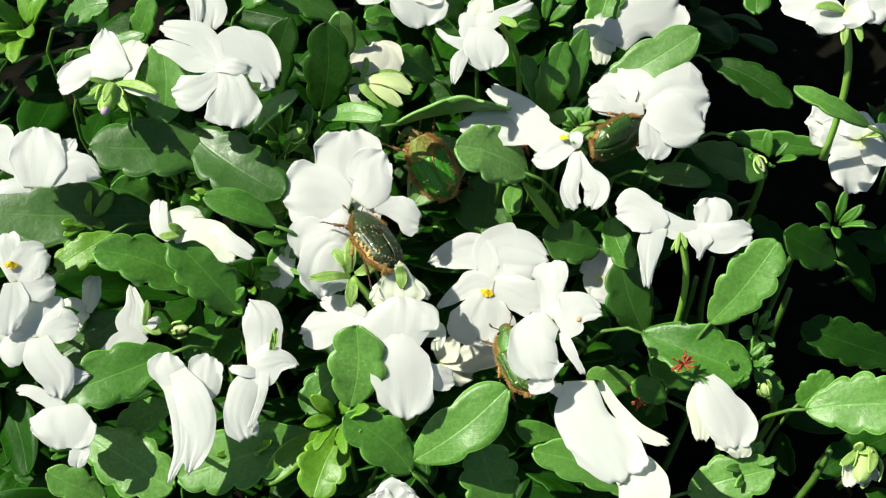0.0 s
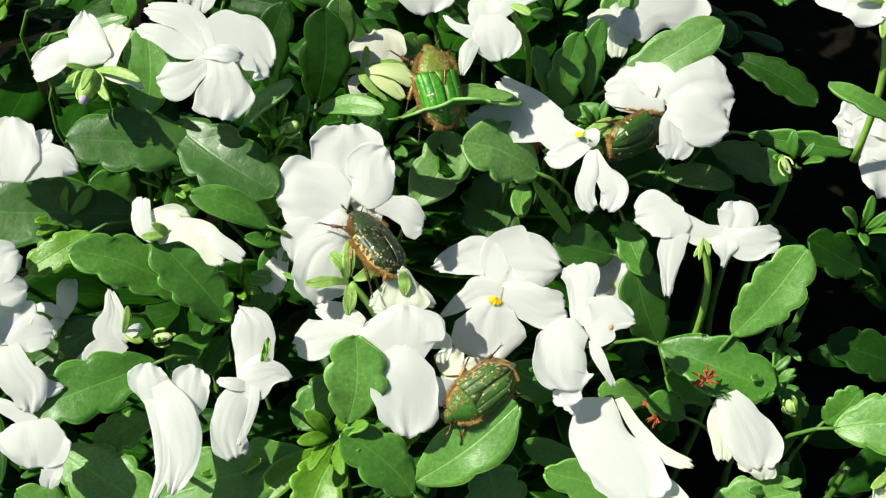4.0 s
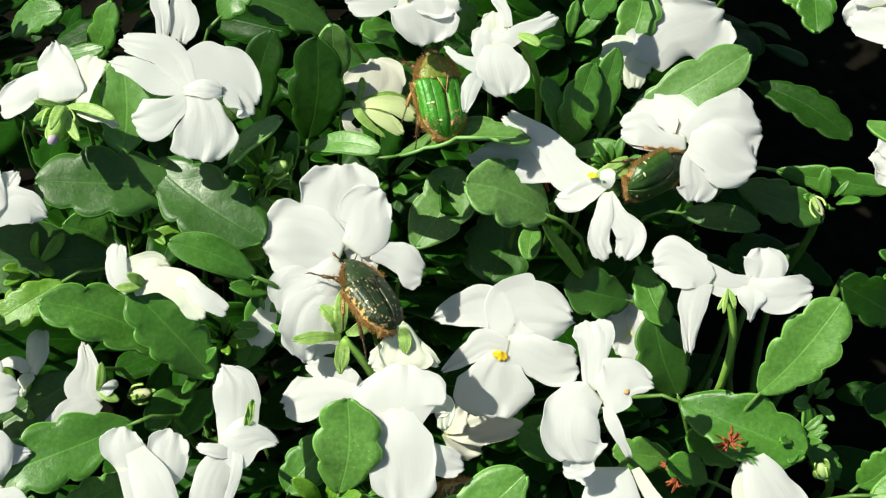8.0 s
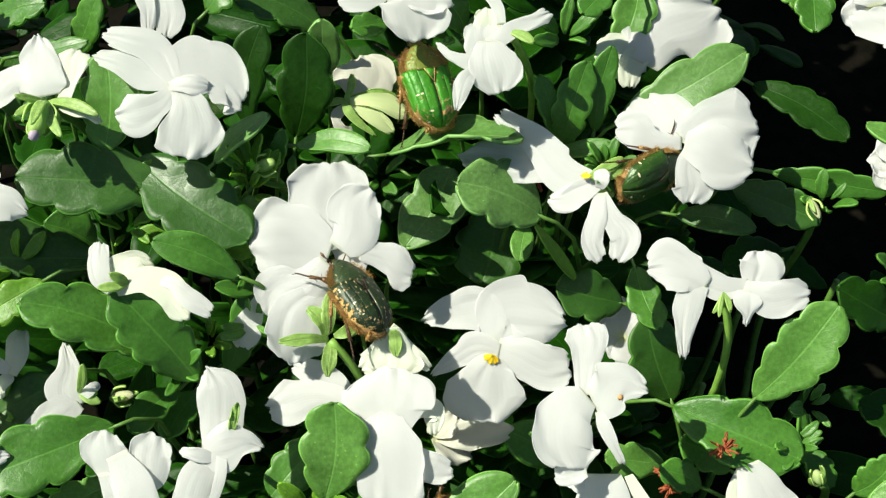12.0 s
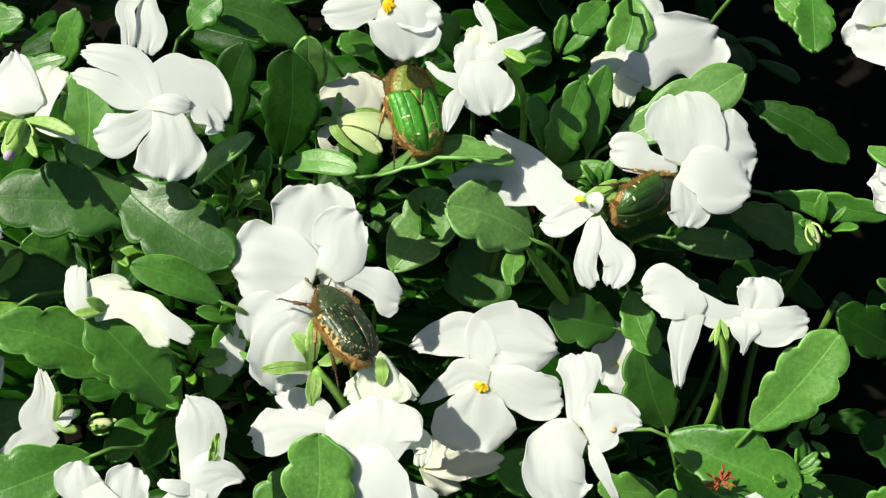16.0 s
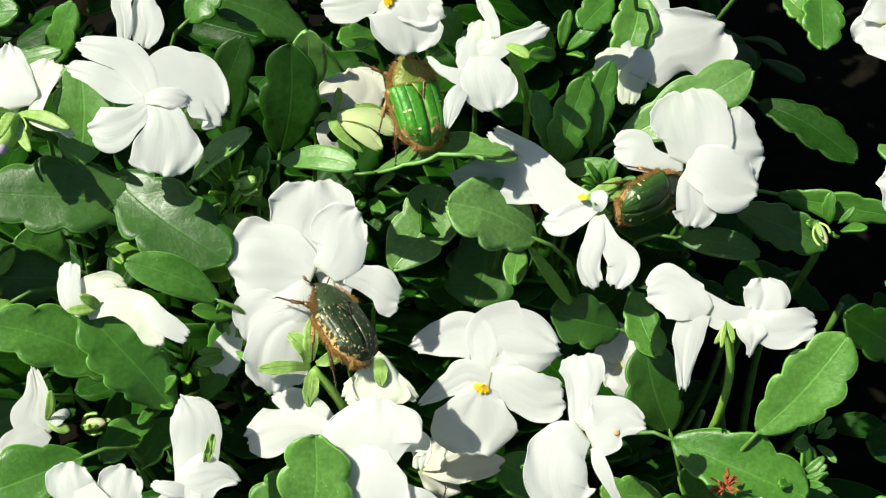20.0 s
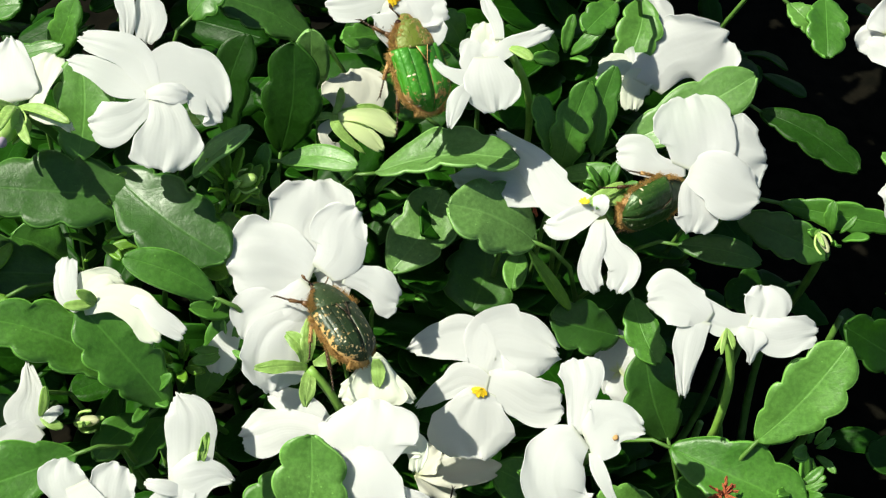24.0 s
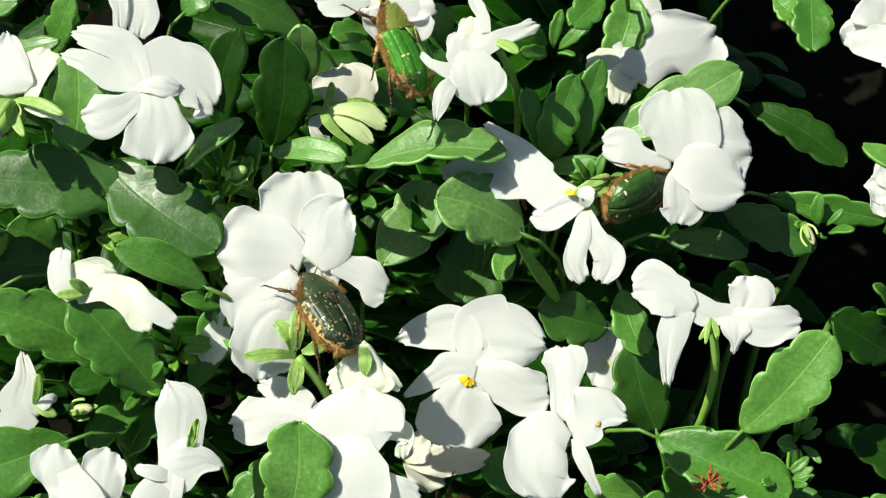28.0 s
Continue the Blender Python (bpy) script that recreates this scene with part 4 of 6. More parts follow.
leaf(1, (-0.0279, 0.004, 0.1051), (-0.0342, 0.0025, 0.1078), 0.0029, 0, 0.05, 0.2, 0)
leaf(14, (0.062, 0.0464, 0.1355), (0.0612, 0.0361, 0.132), 0.0069, 0, 0.06, 0.2, 4)
leaf(7, (0.057, 0.0474, 0.1336), (0.0611, 0.0424, 0.1321), 0.0048, 0, 0.06, 0.2, 3, LEAF_PALE)
leaf(14, (0.0758, 0.0079, 0.1292), (0.0623, 0.0116, 0.1349), 0.0037, 0, 0.1, 0.2, 3, LEAF_PALE)
leaf(13, (0.0677, -0.0247, 0.0888), (0.0844, -0.0274, 0.0944), 0.0118, 0, 0.04, 0.1, 4, LEAF_PALE)
leaf(13, (0.0892, -0.0123, 0.0862), (0.0692, -0.0091, 0.0928), 0.0094, 0, 0.05, 0.15, 5, LEAF_SHADED)
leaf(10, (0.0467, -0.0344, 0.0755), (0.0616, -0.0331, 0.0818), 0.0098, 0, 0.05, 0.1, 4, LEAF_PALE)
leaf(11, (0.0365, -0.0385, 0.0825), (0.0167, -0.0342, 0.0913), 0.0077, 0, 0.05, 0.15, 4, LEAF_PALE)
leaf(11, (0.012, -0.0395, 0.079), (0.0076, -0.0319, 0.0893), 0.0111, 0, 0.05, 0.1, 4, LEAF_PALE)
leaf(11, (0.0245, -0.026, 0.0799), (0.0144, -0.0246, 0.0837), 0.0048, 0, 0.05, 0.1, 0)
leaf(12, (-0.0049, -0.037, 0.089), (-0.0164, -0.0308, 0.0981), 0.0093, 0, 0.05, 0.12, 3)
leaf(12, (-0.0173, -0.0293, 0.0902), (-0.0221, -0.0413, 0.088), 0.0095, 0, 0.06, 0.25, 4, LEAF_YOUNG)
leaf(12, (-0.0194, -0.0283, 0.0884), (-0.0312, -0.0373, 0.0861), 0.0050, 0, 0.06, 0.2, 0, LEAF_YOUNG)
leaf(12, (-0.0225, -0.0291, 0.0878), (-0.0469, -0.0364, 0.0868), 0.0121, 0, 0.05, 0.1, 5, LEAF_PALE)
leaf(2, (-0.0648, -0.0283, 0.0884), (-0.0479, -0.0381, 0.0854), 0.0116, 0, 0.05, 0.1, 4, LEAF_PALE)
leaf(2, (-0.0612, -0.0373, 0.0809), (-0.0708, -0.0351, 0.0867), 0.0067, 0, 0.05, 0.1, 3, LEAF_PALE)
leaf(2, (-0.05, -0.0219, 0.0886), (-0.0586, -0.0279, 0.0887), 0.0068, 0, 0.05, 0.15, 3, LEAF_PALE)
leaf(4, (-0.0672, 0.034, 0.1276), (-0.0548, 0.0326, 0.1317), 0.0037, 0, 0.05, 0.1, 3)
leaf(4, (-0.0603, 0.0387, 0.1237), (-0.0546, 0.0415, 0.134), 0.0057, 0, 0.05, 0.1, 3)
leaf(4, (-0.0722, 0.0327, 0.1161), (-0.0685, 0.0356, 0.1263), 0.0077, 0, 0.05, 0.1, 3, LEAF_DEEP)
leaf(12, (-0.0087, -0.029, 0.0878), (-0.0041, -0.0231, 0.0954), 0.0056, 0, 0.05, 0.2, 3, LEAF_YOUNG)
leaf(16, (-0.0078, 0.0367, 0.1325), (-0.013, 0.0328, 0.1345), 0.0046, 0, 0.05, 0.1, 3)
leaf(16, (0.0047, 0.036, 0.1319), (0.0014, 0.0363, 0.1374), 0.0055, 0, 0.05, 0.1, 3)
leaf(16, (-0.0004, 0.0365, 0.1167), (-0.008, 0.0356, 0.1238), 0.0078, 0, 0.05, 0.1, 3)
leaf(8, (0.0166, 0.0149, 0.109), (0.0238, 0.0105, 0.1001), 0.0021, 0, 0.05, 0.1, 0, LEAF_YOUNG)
leaf(9, (0.0631, 0.0232, 0.0925), (0.0516, 0.0183, 0.0936), 0.0082, 0, 0.05, 0.1, 3, LEAF_SHADED)
leaf(1, (-0.0136, 0.0029, 0.099), (-0.0181, 0.0061, 0.1042), 0.0056, 0, 0.05, 0.1, 3)
leaf(16, (-0.0036, 0.0342, 0.0991), (0.0048, 0.028, 0.0965), 0.0073, 0, 0.05, 0.1, 3)
leaf(3, (-0.0327, 0.0147, 0.1141), (-0.0442, 0.0109, 0.1135), 0.0064, 0, 0.05, 0.1, 3, LEAF_PALE)
leaf(0, (-0.0552, 0.0116, 0.1063), (-0.0623, 0.0119, 0.1117), 0.0084, 0, 0.05, 0.1, 4)
leaf(10, (0.0618, -0.012, 0.0838), (0.0658, -0.0181, 0.0813), 0.0048, 0, 0.05, 0.2, 4)
leaf(13, (0.0688, -0.0197, 0.0826), (0.0737, -0.0174, 0.0897), 0.0065, 0, 0.05, 0.1, 4)
leaf(4, (-0.0731, 0.0408, 0.1281), (-0.063, 0.0404, 0.1331), 0.0066, 0, 0.05, 0.1, 4)
leaf(3, (-0.0364, 0.0381, 0.1337), (-0.0314, 0.04, 0.1379), 0.0064, 0, 0.05, 0.1, 3)
leaf(10, (0.0431, -0.02, 0.085), (0.0362, -0.0188, 0.0885), 0.0055, 0, 0.05, 0.1, 3)
leaf(3, (-0.0285, 0.0145, 0.1178), (-0.0239, 0.0167, 0.1236), 0.0029, 0, 0.06, 0.2, 0, LEAF_YOUNG)
leaf(1, (-0.0261, 0.0112, 0.1111), (-0.0295, 0.0119, 0.1182), 0.0042, 0, 0.06, 0.2, 3)
leaf(3, (-0.0245, 0.0176, 0.1191), (-0.0234, 0.02, 0.125), 0.0027, 0, 0.06, 0.2, 3)
leaf(1, (-0.0329, 0.0072, 0.113), (-0.0284, 0.005, 0.1125), 0.0032, 0, 0.06, 0.2, 0, LEAF_YOUNG)
leaf(5, (0.0158, 0.0187, 0.1043), (0.0143, 0.0115, 0.1035), 0.0039, 0, 0.05, 0.12, 0, LEAF_PALE)
leaf(10, (0.0488, -0.0159, 0.0832), (0.0401, -0.0138, 0.0888), 0.0066, 0, 0.05, 0.1, 3)
leaf(1, (-0.0365, 0.0129, 0.1070), (-0.0452, 0.0169, 0.1080), 0.0042, 0, 0.05, 0.12, 2, LEAF_YOUNG)
leaf(1, (-0.0437, 0.0139, 0.1040), (-0.0488, 0.0156, 0.1060), 0.0037, 0, 0.05, 0.12, 2, LEAF_YOUNG)

# tufts of young leaflets
sprig(3, (-0.0286, 0.0155, 0.1212), 7, 0.0050, 0.9, LEAF_YOUNG)
sprig(1, (-0.0356, -0.004, 0.1023), 8, 0.0040, 0.8, LEAF_YOUNG)
sprig(0, (-0.0483, 0.0093, 0.1147), 6, 0.0050, 1, LEAF_YOUNG)
sprig(12, (-0.0177, -0.0294, 0.0953), 9, 0.0060, 1.1, LEAF_YOUNG)
sprig(4, (-0.0786, 0.0359, 0.1318), 10, 0.0070, 1.3, LEAF_YOUNG)
sprig(3, (-0.0226, 0.0169, 0.1159), 6, 0.0050, 1, LEAF)
sprig(6, (0.0270, 0.0165, 0.1205), 10, 0.0040, 1, LEAF)
sprig(1, (-0.0296, 0.005, 0.1085), 6, 0.0040, 1, LEAF)
sprig(10, (0.0626, -0.0102, 0.0801), 9, 0.0060, 1.2, LEAF)
sprig(14, (0.0804, 0.0135, 0.0974), 7, 0.0060, 1.2, LEAF)
sprig(2, (-0.0668, -0.0299, 0.0871), 5, 0.0050, 1, LEAF)
sprig(6, (0.0214, 0.0392, 0.1294), 5, 0.0060, 1, LEAF)
sprig(11, (0.0193, -0.0137, 0.0902), 5, 0.0050, 1, LEAF)
sprig(5, (-0.0094, 0.028, 0.107), 5, 0.0050, 1, LEAF)
sprig(13, (0.0575, -0.0327, 0.0821), 6, 0.0060, 1, LEAF_PALE)
sprig(1, (-0.0313, 0.0105, 0.1144), 5, 0.0042, 0.9, LEAF_YOUNG)
sprig(3, (-0.0296, 0.0136, 0.1183), 6, 0.0046, 1, LEAF_YOUNG)
sprig(1, (-0.0392, -0.009, 0.102), 5, 0.0042, 0.9, LEAF)
sprig(1, (-0.0237, -0.0016, 0.1069), 4, 0.0036, 0.9, LEAF_YOUNG)
sprig(1, (-0.0284, -0.0022, 0.1051), 5, 0.0045, 1, LEAF_PALE)
sprig(5, (-0.0022, 0.0158, 0.0967), 5, 0.0050, 1, LEAF)
sprig(10, (0.0574, -0.0155, 0.0914), 5, 0.0050, 1, LEAF)
sprig(10, (0.0607, -0.0096, 0.0936), 6, 0.0045, 1, LEAF_PALE)
sprig(9, (0.0658, 0.0194, 0.1102), 5, 0.0050, 1, LEAF)
sprig(0, (-0.0654, 0.0044, 0.1107), 5, 0.0050, 1, LEAF_YOUNG)
sprig(16, (0.0033, 0.036, 0.1319), 5, 0.0050, 1, LEAF_PALE)
sprig(2, (-0.0682, -0.0139, 0.0979), 6, 0.0050, 1, LEAF_YOUNG)
sprig(15, (-0.0358, -0.0316, 0.0882), 6, 0.0055, 1, LEAF_YOUNG)
sprig(12, (-0.0077, -0.0244, 0.0917), 5, 0.0050, 1, LEAF_PALE)
sprig(0, (-0.048, 0.0134, 0.1195), 4, 0.0040, 1, LEAF_YOUNG)

# blooms
flower("white pansy turned to the light, five spread petals", (-0.0386, 0.0177, 0.1348), (0.05, -0.52, 0.85), [], (-0.0525, 0.0602, 0.0948), sepals=[(0.0066, -0.0001, -0.004, 0.0017)],
    blades=[(WHITE, (0.13, 1.44, 0.52), (-4.35, 2.14, 0.92), (-8.65, 3.98, 2.18), (-11.83, 4.99, 2.28), (1.03, 2.06, 1.69, 1.06), (10, 20)),
        (WHITE, (0.43, 1.35, 0.65), (-2.71, 5.34, 3.37), (-7.21, 6.58, 4.27), (-10.43, 7.51, 4.33), (1.23, 2.46, 1.97, 1.24), (10, 11)),
        (WHITE, (0.33, 1.45, 0.64), (2.9, 3.3, 1.55), (7.03, 2.65, 0.8), (10.33, -0.31, -1.91), (2.43, 4.86, 5.18, 2.65), (16, 47)),
        (WHITE, (0.32, 0.17, 0.13), (-1.7, -2.18, -0.71), (-5.32, -3.6, -1.48), (-7.85, -3.32, -1.86), (0.96, 1.92, 3.33, 1.94), (-10, 10)),
        (WHITE, (1.26, 0.37, 0.28), (2.74, -2.49, -0.92), (2.85, -6.23, -3.33), (2.4, -8.52, -5.41), (1.42, 2.84, 5.01, 4.06), (-1, 14)),
        (WHITE, (-0.41, 0.49, 0.48), (1.74, 0.44, 0.99), (3.67, 0.54, 0.82), (5.33, 0.95, 0.27), (0.63, 1.26, 1.56, 1.15), (11, 7))])
flower("half-open white pansy with a nodding bud below it", (-0.0583, 0.0193, 0.131), (-0.1, -0.37, 0.92), [], (-0.0774, 0.0585, 0.0933), sepals=[(0.0089, -0.0044, 0.0015, 0.0017), (-0.0033, -0.0046, 0.0014, 0.0014), (0.0042, -0.0083, 0.0008, 0.0016), (-0.0033, -0.0023, 0.0033, 0.0012)],
    blades=[(WHITE, (-0.8, 2.27, 0.5), (-5.05, 4.62, 0.71), (-8.53, 2.88, -0.47), (-11.21, 1.88, -1.82), (1.27, 2.54, 3.14, 2.8), (-3, -15)),
        (CREAM, (2.21, -0.94, -0.31), (3.29, 3.39, 1.56), (3.35, 6.91, 2.87), (3.62, 8.54, 2.91), (1.12, 1.28, 2.75, 2.61), (4, -7)),
        (CREAM, (2.07, -0.79, -0.08), (4.84, -1.87, 0.15), (7.01, -2.5, 0.03), (8.52, -3.36, -0.8), (0.63, 1.25, 1.07, 0.56), (33, 36)),
        (WHITE, (0.17, 0.88, 0.49), (-0.66, 2.52, 1.65), (-1.81, 6.46, 3), (-2.88, 10.66, 3.92), (1.64, 3.29, 3.06, 1.12), (-29, -18))])
flower("white pansy partly behind a larger bloom", (-0.0417, 0.0333, 0.1401), (0, -0.48, 0.88), [], (-0.0546, 0.0749, 0.1071),
    blades=[(WHITE, (0.63, 2.43, 1.14), (0.67, -0.09, -0.22), (1.44, -2.72, -1.77), (0.88, -5.06, -3.73), (0.93, 1.86, 2.31, 1.68), (-1, 10)),
        (WHITE, (-1, 2.29, 1.3), (-2.44, 0.04, 0.53), (-1.9, -2.39, -0.91), (-1.78, -4.86, -2.93), (0.93, 1.44, 1.2, 0.93), (-1, 5))])
flower("large white pansy with a beetle at its heart", (-0.0159, 0.0028, 0.1158), (0, -0.56, 0.83), [], (-0.0209, 0.0357, 0.0742),
    blades=[(WHITE, (3.77, -3.09, -2.65), (3.36, -0.08, -1.32), (3.08, 1.4, -0.44), (2.9, 2.98, -0.1), (1.59, 2.55, 3.02, 2.12), (-11, -17)),
        (WHITE, (0.98, 0.64, 0.03), (-0.97, 5.75, 3.09), (-0.26, 9.35, 5.4), (-0.12, 12.65, 6.91), (2.77, 5.54, 6.46, 5.46), (-12, 3)),
        (WHITE, (-0.02, -0.41, -0.47), (-4.34, 1.3, 0.69), (-9.39, 1.5, 0.71), (-12.2, 1.6, 0.05), (3.08, 6.15, 6.29, 4.41), (20, 3)),
        (WHITE, (4.69, 0.36, 0.01), (8.31, -0.53, -0.66), (10.47, -1.56, -1.48), (12.84, -2.22, -2.64), (1.3, 2.6, 3.56, 2.47), (38, 29)),
        (WHITE, (1.78, 0.33, 0.23), (3.63, 2.39, 2.04), (4.14, 5.39, 3.94), (6.19, 8.38, 5.23), (1.88, 3.75, 4.16, 2.64), (-8, -5)),
        (WHITE, (0.07, -1.43, -0.91), (-3.17, -4.45, -2.46), (-6.81, -6.1, -3.69), (-8.86, -8.05, -5.73), (1.75, 3.5, 4.97, 2.64), (3, 0))])
flower("white pansy seen from behind with green sepals", (-0.0155, -0.0086, 0.1088), (-0.28, 0.46, -0.84), [], (-0.0098, -0.0126, 0.0990), stalk_w=0.00065,
    blades=[(SEPAL, (-0.09, -0.05, 0.46), (-2.47, -1, 2), (-4.53, -1.45, 2.32), (-7.13, -1.74, 2.32), (0.44, 0.78, 0.96, 0.35), (4, 3)),
        (SEPAL, (-0.2, 0.79, 0.87), (-0.02, 2.16, 2.67), (-0.16, 3.8, 3.5), (0, 6.26, 4.08), (0.51, 1.02, 1.13, 0.35), (6, 17)),
        (SEPAL, (-0.49, 0.39, 0.67), (-0.95, 1.75, 2.52), (-1.89, 2.56, 3.16), (-3.3, 3.54, 3.45), (0.53, 1.06, 1.1, 0.52), (14, 7)),
        (SEPAL, (0.16, -0.35, 0.05), (0.23, -2.09, 0.03), (0.02, -3.7, -0.91), (-0.07, -4.88, -2.23), (0.53, 1.06, 1.03, 0.26), (3, -9)),
        (SEPAL, (0.67, 0.53, 0.54), (2.35, 0.8, 1.14), (3.5, 1.55, 1.05), (4.53, 2.5, 0.51), (0.35, 0.93, 0.98, 0.26), (7, 2)),
        (WHITE, (-1.19, 6.33, 3.59), (-4.4, 2.85, 2.61), (-4.85, -0.22, 0.96), (-5.25, -3.14, -1.22), (2.26, 4.51, 4.66, 3.15), (22, 0))])
bloom_g = flower("white pansy nodding away, petals hanging below its green calyx", (-0.0041, -0.0241, 0.105), (-0.15, -0.55, 0.82), [], (-0.0057, 0.0062, 0.0495),
    blades=[(CREAM, (-2.27, 14.75, 8.37), (-3.79, 12.76, 5.01), (-5.07, 11.43, 3.76), (-6.53, 11.36, 2.71), (0.94, 1.67, 2.02, 1.1), (-13, 13)),
        (CREAM, (-2.33, 14.63, 8.44), (-1.75, 12.84, 5.92), (-1.52, 10.51, 4.28), (-1.46, 9.76, 3.05), (1.43, 2.85, 4.43, 3.31), (-5, -2)),
        (CREAM, (-2.17, 14.71, 8.36), (0.43, 12.79, 5.79), (2.19, 11.5, 5.13), (3.78, 10.64, 4.12), (0.89, 1.77, 1.49, 0.63), (50, 50)),
        (SEPAL, (-1.72, 14.17, 8.58), (-1.42, 13.53, 7.41), (-1.38, 12.68, 6.73), (-1.26, 11.73, 5.38), (0.48, 0.95, 0.95, 0.47), (-5, 0)),
        (CREAM, (-0.76, 3.03, 1.45), (2.15, 4.62, 2.58), (4.29, 4.44, 2.73), (4.48, 1.75, 0.23), (0.86, 1.72, 1.74, 1.18), (21, 50)),
        (WHITE, (-0.62, 0.45, -0.14), (1.36, -1.46, -1.28), (4.28, -2.66, -1.67), (7.04, -3.11, -2.2), (1.04, 2.08, 2.28, 1.73), (30, 10)),
        (WHITE, (-1.88, 1.58, 0.79), (-2.52, 3.81, 2.7), (-2, 6.43, 4.44), (-1.62, 9.42, 5.78), (3.29, 6.58, 6.62, 5.2), (4, 8)),
        (WHITE, (-3.12, 4.24, 2.49), (-2.91, 0.86, 1.08), (-1.92, -3.81, -1.99), (-1.83, -7.98, -5.51), (2.4, 4.79, 5.16, 4.09), (-8, -5))])
flower("white pansy bloom hidden behind a pale leaf", (-0.0119, -0.0141, 0.103), (-0.1, -0.48, 0.87), [], (-0.0157, 0.0141, 0.0562),
    blades=[(WHITE, (0.12, -0.87, -0.65), (-3.31, 1.53, 0.29), (-7.1, 3.59, 0.88), (-9.51, 4.63, 0.48), (1.06, 2.06, 1.91, 0.88), (-7, -11)),
        (WHITE, (0, -1.18, -0.64), (-7.08, -0.25, -0.55), (-10.36, -0.97, -1.44), (-13.04, -1.01, -2.46), (1.42, 2.84, 3.43, 1.94), (13, -6))])
flower("white pansy with a bright yellow eye", (0.0094, -0.0061, 0.1018), (-0.08, -0.58, 0.81), [], (0.012, 0.0202, 0.0612), eye=0.0011,
    blades=[(WHITE, (0.73, 2.5, 1.62), (-2.03, 6.02, 3.8), (-6.42, 5.96, 3.2), (-10.87, 5.48, 1.68), (1.84, 3.67, 2.73, 1.09), (24, -8)),
        (WHITE, (0.5, 1.68, 1.1), (2.15, 5.49, 4.08), (6.96, 5.17, 4.2), (11.38, 4.24, 3.23), (2.56, 5.11, 5.14, 1.64), (-15, 29)),
        (WHITE, (1.16, 0.34, 0.37), (-2.68, 0.92, 0.83), (-5.57, -0.17, -0.36), (-9.46, -1.92, -2.74), (1.2, 2.41, 1.9, 0.36), (-1, -29)),
        (WHITE, (0.79, 0.8, 0.62), (3.98, -0.35, 0.45), (7.91, -2.03, -0.49), (12.18, -1.95, -0.75), (1.5, 3, 3.49, 3.27), (9, 1)),
        (WHITE, (0.52, -0.41, -0.06), (-0.48, -2.09, -0.62), (-1.26, -4.73, -2.71), (-0.77, -8.58, -6.16), (1.74, 3.47, 6.25, 4.73), (19, -4))])
bloom_j = flower("white pansy turned aside with narrow petals", (0.022, -0.0234, 0.1121), (-0.05, -0.5, 0.86), [], (0.0317, 0.0108, 0.0533),
    blades=[(WHITE, (-0.97, 2.73, 1.27), (-0.56, 6.41, 3.29), (-0.19, 9.64, 5.07), (-0.67, 11.79, 5.6), (0.98, 1.74, 3.07, 3.28), (-1, -2)),
        (WHITE, (-0.62, -6.26, -4.02), (-2.53, -6.34, -4.47), (-3.8, -6.56, -4.79), (-4.96, -6.24, -5.36), (0.85, 1.71, 1.43, 1.15), (9, 3)),
        (WHITE, (1.3, 0.51, 0.46), (2.08, -2.05, -0.44), (3.06, -3.8, -1.51), (4.44, -5.6, -3.17), (0.66, 1.06, 0.7, 0.49), (-10, -5)),
        (WHITE, (0.28, 1.8, 1.11), (1.33, 2.15, 1.85), (4.11, 3.68, 2.78), (7.94, 3.04, 1.94), (1.71, 3.42, 3.07, 1.07), (-26, 0)),
        (WHITE, (-0.36, 2.3, 1.52), (-2.78, 0.36, 1.03), (-3.78, -3.02, -1.11), (-2.23, -6.2, -3.56), (1.78, 3.55, 4.7, 3.94), (-2, -26))])
flower("drooping white pansy seen from the side", (0.0253, -0.0285, 0.1039), (-0.25, -0.5, 0.83), [], (0.0331, 0.0048, 0.0484),
    blades=[(CREAM, (5.93, -12.36, -6.18), (7.97, -13.2, -6.69), (9.22, -16.38, -8.36), (9.73, -19.19, -10.62), (1.93, 3.81, 4.23, 3.86), (-20, 1)),
        (CREAM, (2.57, 0.17, 0.44), (5.21, -3.8, -1.62), (8.8, -7.69, -3), (13.35, -9.7, -3.57), (0.63, 1.27, 1.36, 0.97), (-31, -23)),
        (WHITE, (-3.63, 0.18, -1.14), (-4.43, -0.06, -1.43), (-5.42, 0.33, -1.62), (-6.16, 0.91, -2.21), (0.77, 1.46, 1.18, 0.77), (26, 28)),
        (WHITE, (-1.04, 0.57, 0.12), (-0.41, -5.07, -2.51), (2.99, -10.01, -4.59), (5.98, -14.47, -7.1), (2.51, 5.01, 6.02, 5.02), (-21, -29))])
flower("white pansy low among the leaves, half shaded", (0.0525, -0.021, 0.092), (-0.1, -0.56, 0.82), [], (0.0652, 0.0049, 0.0484),
    blades=[(CREAM, (-0.39, -7.64, -5.54), (0.94, -8.77, -6.3), (2.24, -10.1, -7.17), (2.67, -10.81, -8.33), (1.7, 2.75, 2.57, 1.6), (-36, -33)),
        (CREAM, (-4.1, 0.61, -0.24), (-5.4, -2.68, -2.55), (-4.52, -5.25, -4.32), (-4.19, -7.92, -6.83), (0.85, 1.35, 1.81, 1.49), (-14, -25)),
        (WHITE, (-3.39, 1.08, 0.42), (-1.56, -2.09, -0.95), (0.57, -5.77, -3.32), (1.84, -9.79, -6.65), (1.8, 3.61, 4.88, 3.2), (-23, -12))])
